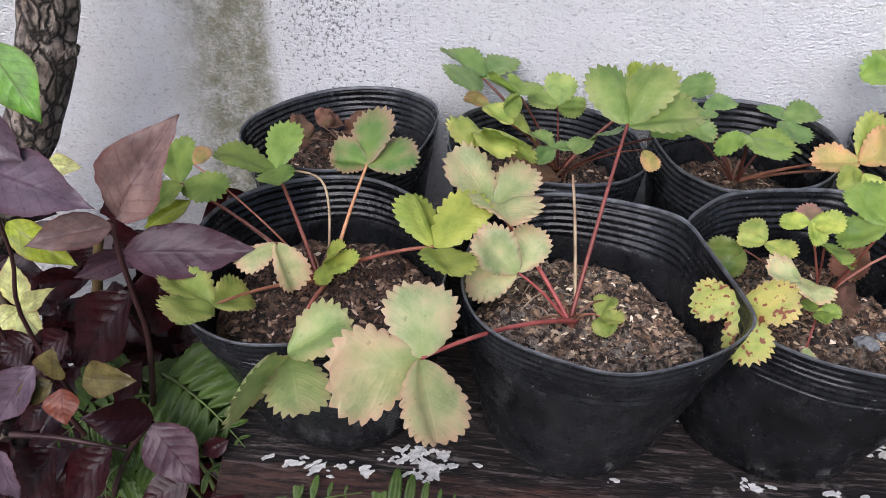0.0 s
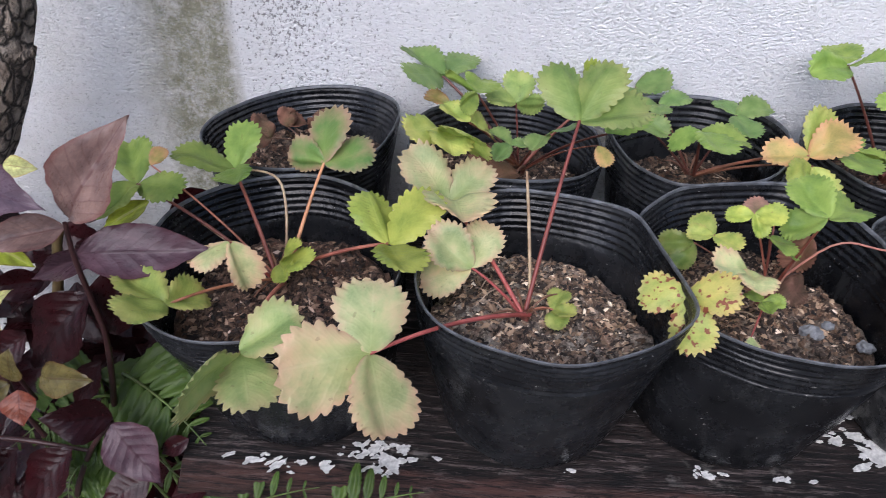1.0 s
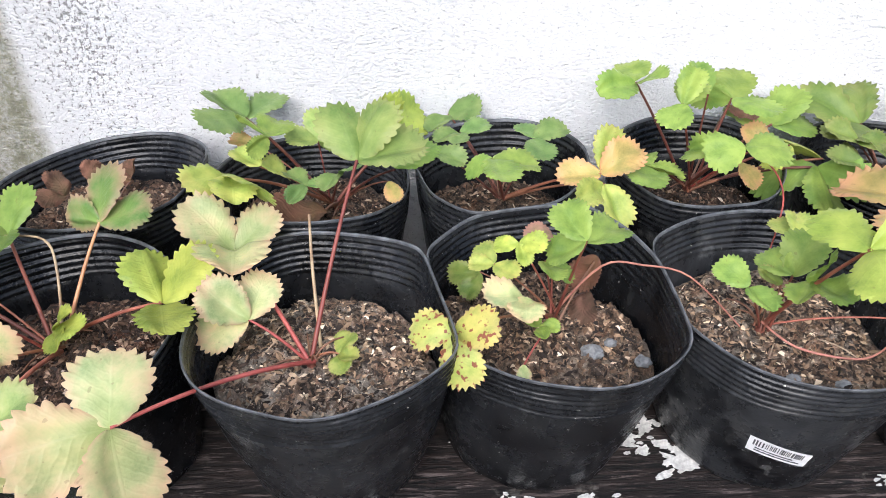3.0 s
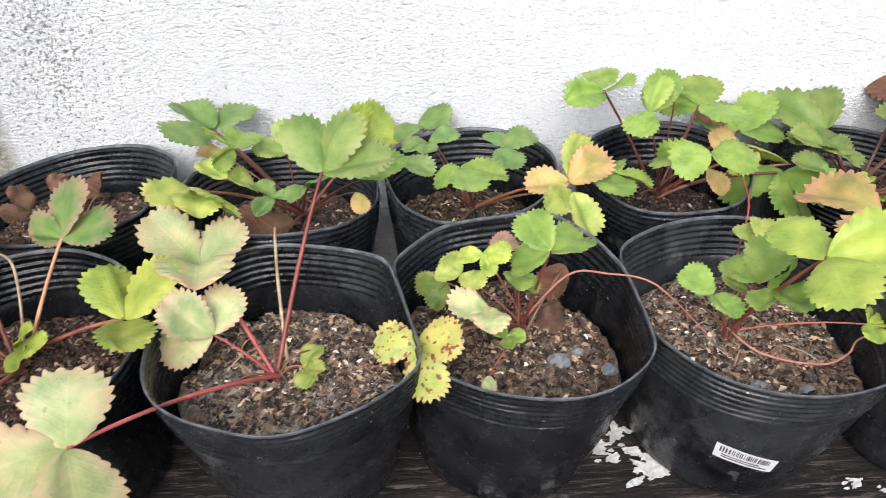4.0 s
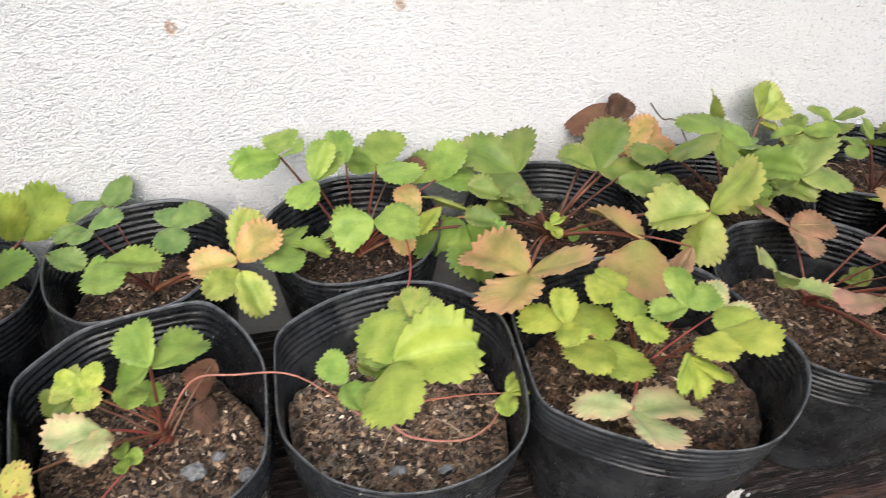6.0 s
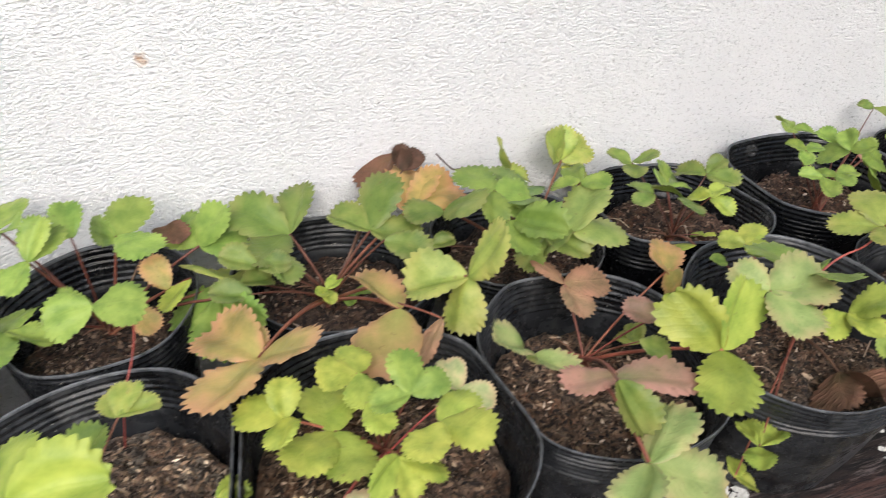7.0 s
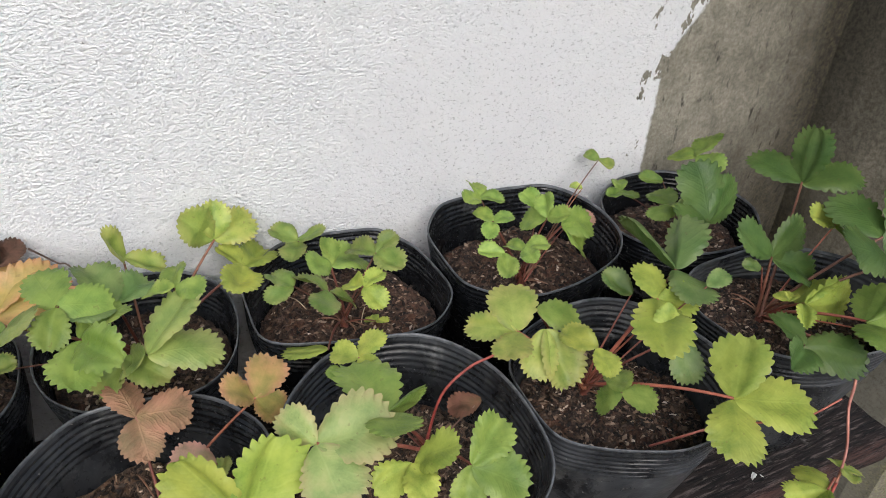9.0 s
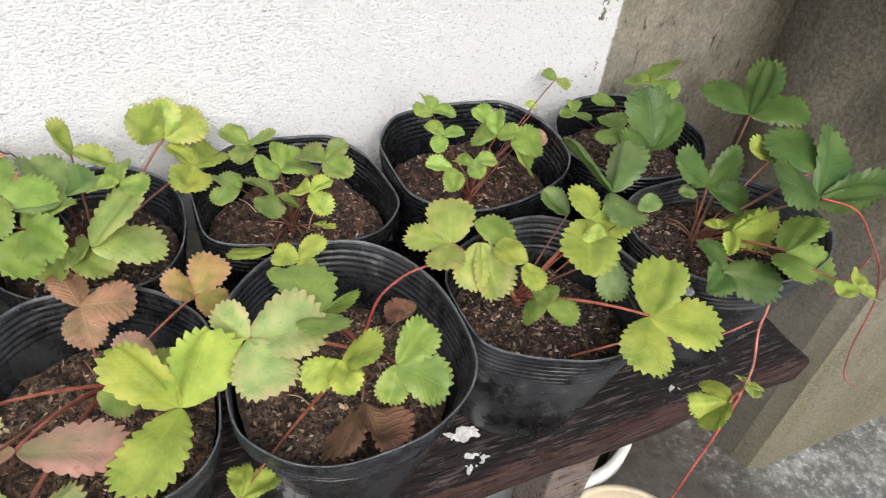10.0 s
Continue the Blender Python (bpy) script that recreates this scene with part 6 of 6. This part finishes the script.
# ---- tree, shrub and fern beside the bench ----
def tree():
    base = tagged(new("tree"), "rough barked leaning tree trunk beside the white wall", "tree")
    line = smooth_line([(-0.500, 0.560, -0.05), (-0.495, 0.560, 0.30), (-0.462, 0.570, 0.470), (-0.415, 0.580, 0.553), (-0.376, 0.580, 0.612), (-0.345, 0.580, 0.665), (-0.327, 0.580, 0.713), (-0.310, 0.580, 0.760), (-0.275, 0.57, 0.90), (-0.24, 0.55, 1.3), (-0.26, 0.50, 1.9)], 8)
    sides, rings = 26, []
    for i, p in enumerate(line):
        r = 0.034 - 0.016 * i / len(line)
        ring = []
        for k in range(sides):
            a = 2 * math.pi * k / sides
            d = Vector((math.cos(a), math.sin(a), 0))
            ring.append(p + d * (r * (1 + 0.16 * noise.noise((d.x * 2, d.y * 2, p.z * 12)) + 0.14 * noise.noise((d.x * 6, d.y * 6, p.z * 40)))))
        rings.append(ring)
    part("trunk", ring_mesh("trunk", rings, BARK), BARK, base)
    part("twig_stub", tube_mesh("twig_stub", [(-0.312, 0.575, 0.695), (-0.298, 0.570, 0.702), (-0.292, 0.568, 0.708)], [0.006, 0.004, 0.002], BARK), BARK, base)
    return base


tree()


def blade_mesh(name, seed, fold):
    """A smooth pointed leaf of length 1 and width 1, to be scaled."""
    rows, cols = 28, 8
    verts, uvs, faces = [], [], []
    for i in range(rows + 1):
        v = i / rows
        w = 0.5 * (math.sin(math.pi * v ** 0.78) ** 1.05) * (1 - 0.12 * v) * 1.08
        for j in range(cols + 1):
            u = 2 * j / cols - 1
            y = u * w
            z = fold * abs(y) + 0.05 * noise.noise((v * 2.5 + seed, y * 2.5, seed)) - 0.22 * (v - 0.45) ** 2 + 0.016 * math.cos(2 * math.pi * (v * 7 - abs(u) * 1.6)) * abs(u) + 0.035 * u * u * math.sin(9 * v + seed + (1.5 if u > 0 else 0))
            verts.append((v, y, z))
            uvs.append((j / cols, v))
    for i in range(rows):
        for j in range(cols):
            a = i * (cols + 1) + j
            faces.append((a, a + 1, a + cols + 2, a + cols + 1))
    return mesh_of(name, verts, faces, SHRUB_LEAF, True, uvs)


BLADES = [blade_mesh("blade", k * 1.7, (0.12, 0.25, 0.38, 0.18)[k % 4]) for k in range(6)]
# sheen lightens violet and dusk, shade darkens plum, both put into the colour
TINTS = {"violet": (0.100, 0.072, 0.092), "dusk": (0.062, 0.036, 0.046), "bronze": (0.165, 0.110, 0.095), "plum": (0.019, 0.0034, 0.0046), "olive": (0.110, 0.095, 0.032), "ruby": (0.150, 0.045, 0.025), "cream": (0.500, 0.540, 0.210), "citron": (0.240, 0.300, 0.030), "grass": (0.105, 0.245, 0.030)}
SHRUB = tagged(new("purple_shrub"), "dark purple-leaved shrub with glossy pointed leaves", "shrub")
SHRUB.location = (-0.222, 0.380, 0.0)
PALE_SHRUB = tagged(new("variegated_shrub"), "low shrub with cream and yellow-green leaves", "shrub")
PALE_SHRUB.location = (-0.300, 0.430, 0.0)


def shrub_leaf(start, end, width, tint, roll=0.0, owner=None):
    pale = tint in ("cream", "citron", "grass")
    base = owner or (PALE_SHRUB if pale else SHRUB)
    origin = Vector(base.location)
    a, b = Vector(start) - origin, Vector(end) - origin
    way = b - a
    length = way.length
    way.normalize()
    up = Vector((0.05, -0.80, 0.60))
    side = up.cross(way).normalized()
    up = way.cross(side)
    m = Matrix((way, side, up)).transposed().to_4x4()
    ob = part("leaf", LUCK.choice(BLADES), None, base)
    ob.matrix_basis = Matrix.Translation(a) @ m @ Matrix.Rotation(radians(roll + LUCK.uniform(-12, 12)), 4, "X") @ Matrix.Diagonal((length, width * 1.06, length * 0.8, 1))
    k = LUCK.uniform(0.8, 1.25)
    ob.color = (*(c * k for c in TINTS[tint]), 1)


shrub_leaf((-0.165, 0.358, 0.671), (-0.119, 0.372, 0.739), 0.041, "bronze")
shrub_leaf((-0.164, 0.355, 0.669), (-0.209, 0.330, 0.666), 0.023, "bronze")
shrub_leaf((-0.164, 0.356, 0.647), (-0.073, 0.364, 0.652), 0.035, "dusk")
shrub_leaf((-0.249, 0.365, 0.699), (-0.166, 0.340, 0.691), 0.039, "violet")
shrub_leaf((-0.248, 0.370, 0.733), (-0.214, 0.360, 0.708), 0.031, "violet")
shrub_leaf((-0.181, 0.385, 0.549), (-0.155, 0.400, 0.619), 0.036, "plum")
shrub_leaf((-0.177, 0.370, 0.600), (-0.228, 0.355, 0.537), 0.046, "plum")
shrub_leaf((-0.174, 0.400, 0.617), (-0.239, 0.400, 0.587), 0.019, "dusk")
shrub_leaf((-0.225, 0.330, 0.550), (-0.221, 0.335, 0.576), 0.024, "olive")
shrub_leaf((-0.226, 0.330, 0.548), (-0.249, 0.315, 0.538), 0.018, "olive")
shrub_leaf((-0.202, 0.330, 0.557), (-0.158, 0.320, 0.566), 0.024, "olive")
shrub_leaf((-0.213, 0.320, 0.553), (-0.206, 0.305, 0.533), 0.023, "ruby")
shrub_leaf((-0.159, 0.332, 0.516), (-0.198, 0.310, 0.535), 0.031, "plum")
shrub_leaf((-0.161, 0.330, 0.513), (-0.124, 0.310, 0.473), 0.036, "dusk")
shrub_leaf((-0.193, 0.320, 0.491), (-0.231, 0.300, 0.450), 0.035, "plum")
shrub_leaf((-0.237, 0.320, 0.486), (-0.271, 0.300, 0.441), 0.039, "plum")
shrub_leaf((-0.134, 0.315, 0.473), (-0.168, 0.300, 0.459), 0.028, "plum")
shrub_leaf((-0.108, 0.335, 0.496), (-0.130, 0.330, 0.482), 0.014, "plum")
shrub_leaf((-0.237, 0.330, 0.561), (-0.265, 0.310, 0.522), 0.030, "violet")
shrub_leaf((-0.267, 0.300, 0.509), (-0.254, 0.290, 0.461), 0.024, "violet")
shrub_leaf((-0.248, 0.345, 0.509), (-0.276, 0.335, 0.485), 0.022, "plum")
shrub_leaf((-0.095, 0.330, 0.458), (-0.126, 0.320, 0.443), 0.022, "plum")
shrub_leaf((-0.234, 0.370, 0.558), (-0.273, 0.360, 0.528), 0.026, "plum")
shrub_leaf((-0.263, 0.370, 0.549), (-0.294, 0.360, 0.531), 0.026, "plum")
shrub_leaf((-0.175, 0.360, 0.545), (-0.202, 0.350, 0.504), 0.021, "plum")
shrub_leaf((-0.292, 0.400, 0.552), (-0.293, 0.410, 0.596), 0.023, "cream")
shrub_leaf((-0.292, 0.400, 0.552), (-0.251, 0.390, 0.582), 0.015, "cream")
shrub_leaf((-0.292, 0.400, 0.552), (-0.266, 0.380, 0.541), 0.025, "cream")
shrub_leaf((-0.292, 0.400, 0.552), (-0.304, 0.380, 0.544), 0.021, "cream")
shrub_leaf((-0.294, 0.420, 0.620), (-0.241, 0.410, 0.590), 0.025, "citron")
shrub_leaf((-0.267, 0.450, 0.657), (-0.240, 0.450, 0.655), 0.016, "cream")
shrub_leaf((-0.243, 0.400, 0.767), (-0.209, 0.380, 0.725), 0.031, "grass")
shrub_leaf((-0.164, 0.460, 0.626), (-0.204, 0.450, 0.602), 0.015, "citron")


def twig(base, points, radius, tint):
    origin = Vector(base.location)
    line = [p - origin for p in smooth_line(points)]
    ob = part("stem", tube_mesh("stem", line, [radius * (1 - 0.5 * i / len(line)) for i in range(len(line))], STALK), STALK, base)
    ob.color = (*tint, 1)


BROWN = (0.040, 0.014, 0.014)
twig(SHRUB, [(-0.222, 0.380, 0.0), (-0.222, 0.380, 0.332), (-0.182, 0.368, 0.488), (-0.166, 0.362, 0.567), (-0.166, 0.360, 0.605), (-0.166, 0.357, 0.643), (-0.164, 0.356, 0.671)], 0.0030, BROWN)
twig(SHRUB, [(-0.215, 0.378, 0.350), (-0.259, 0.365, 0.554), (-0.250, 0.365, 0.632), (-0.251, 0.366, 0.698)], 0.0020, BROWN)
twig(SHRUB, [(-0.215, 0.378, 0.350), (-0.286, 0.370, 0.535), (-0.271, 0.370, 0.650), (-0.248, 0.370, 0.731)], 0.0020, BROWN)
twig(SHRUB, [(-0.210, 0.376, 0.380), (-0.220, 0.340, 0.404), (-0.191, 0.336, 0.470), (-0.161, 0.332, 0.513)], 0.0032, BROWN)
twig(SHRUB, [(-0.283, 0.335, 0.479), (-0.239, 0.333, 0.483), (-0.192, 0.336, 0.472)], 0.0026, BROWN)
twig(SHRUB, [(-0.222, 0.336, 0.486), (-0.228, 0.333, 0.519), (-0.227, 0.331, 0.548)], 0.0022, BROWN)
twig(PALE_SHRUB, [(-0.300, 0.430, 0.0), (-0.310, 0.430, 0.400), (-0.315, 0.410, 0.495), (-0.293, 0.401, 0.550)], 0.0040, (0.10, 0.075, 0.045))
twig(PALE_SHRUB, [(-0.310, 0.430, 0.400), (-0.333, 0.430, 0.551), (-0.295, 0.421, 0.619)], 0.0034, (0.10, 0.075, 0.045))
twig(PALE_SHRUB, [(-0.300, 0.470, 0.200), (-0.282, 0.455, 0.472), (-0.259, 0.450, 0.534), (-0.241, 0.445, 0.589), (-0.232, 0.445, 0.606)], 0.0062, (0.16, 0.115, 0.050))
# unseen inner leaves, near black, added where the gaps hold only shadow
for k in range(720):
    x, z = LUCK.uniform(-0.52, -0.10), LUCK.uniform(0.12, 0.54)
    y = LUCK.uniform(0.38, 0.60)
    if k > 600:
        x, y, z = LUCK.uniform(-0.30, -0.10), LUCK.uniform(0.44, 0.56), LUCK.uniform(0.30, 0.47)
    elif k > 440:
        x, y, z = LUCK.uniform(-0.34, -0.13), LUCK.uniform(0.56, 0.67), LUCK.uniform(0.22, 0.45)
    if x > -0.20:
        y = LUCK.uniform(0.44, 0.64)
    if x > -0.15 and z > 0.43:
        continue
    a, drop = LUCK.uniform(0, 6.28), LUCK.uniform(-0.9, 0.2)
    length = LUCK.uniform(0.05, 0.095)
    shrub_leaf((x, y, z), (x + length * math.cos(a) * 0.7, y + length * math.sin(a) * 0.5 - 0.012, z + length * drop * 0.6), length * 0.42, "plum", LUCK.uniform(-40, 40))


def fern():
    base = tagged(new("fern"), "green fern growing beneath the bench", "fern")
    base.location = (-0.130, 0.395, 0.0)
    origin = Vector(base.location)
    def frond(root, bend, tip, size):
        foot = Vector(root).lerp(Vector((-0.130, 0.395, 0.25)), 0.55)
        rib = [p - origin for p in smooth_line([(-0.130, 0.395, 0.0), foot, root], 3)[:-1] + bezier(root, bend, tip, 26)]
        start = len(rib) - 27
        stem = part("frond", tube_mesh("frond", rib, [0.0016 * (1 - 0.8 * i / len(rib)) for i in range(len(rib))], STALK, 6), STALK, base)
        stem.color = (0.10, 0.15, 0.04, 1)
        for i in range(start + 2, start + 26, 3):
            way = (rib[i + 1] - rib[i]).normalized()
            v = (i - start) / 26
            length = size * (0.35 + 0.65 * math.sin(math.pi * min(1, v * 0.9 + 0.25))) * (1.02 - v * 0.75)
            up = Vector((0.0, -0.55, 0.83))
            for sign in (-1, 1):
                out = (way.cross(up).normalized() * sign + way * 0.45 - up * 0.12).normalized()
                side = up.cross(out).normalized()
                m = Matrix((out, side, out.cross(side))).transposed().to_4x4()
                ob = part("pinna", PINNA, None, stem)
                ob.matrix_basis = Matrix.Translation(rib[i]) @ m @ Matrix.Diagonal((length, length * 0.8, length, 1))
                g = LUCK.uniform(0.75, 1.2)
                ob.color = (0.066 * g, 0.110 * g, 0.022 * g, 0.0)
    frond((-0.216, 0.400, 0.503), (-0.180, 0.370, 0.438), (-0.108, 0.335, 0.428), 0.085)
    frond((-0.182, 0.390, 0.503), (-0.139, 0.370, 0.504), (-0.096, 0.340, 0.479), 0.075)
    frond((-0.196, 0.385, 0.481), (-0.216, 0.360, 0.504), (-0.261, 0.335, 0.462), 0.060)
    frond((-0.207, 0.370, 0.427), (-0.232, 0.345, 0.433), (-0.222, 0.330, 0.402), 0.055)
    frond((-0.124, 0.330, 0.388), (-0.054, 0.310, 0.468), (0.001, 0.295, 0.505), 0.050)
    frond((-0.025, 0.320, 0.419), (0.032, 0.300, 0.490), (0.074, 0.288, 0.518), 0.045)


PINNA = leaflet_mesh("pinna", 77, (0.15, 0.15), (0.5, 0.5), 0.15, 0.05, LEAF, 12)
for v in PINNA.vertices:
    v.co.y *= 0.52 * (1.15 - 0.5 * v.co.x)
fern()
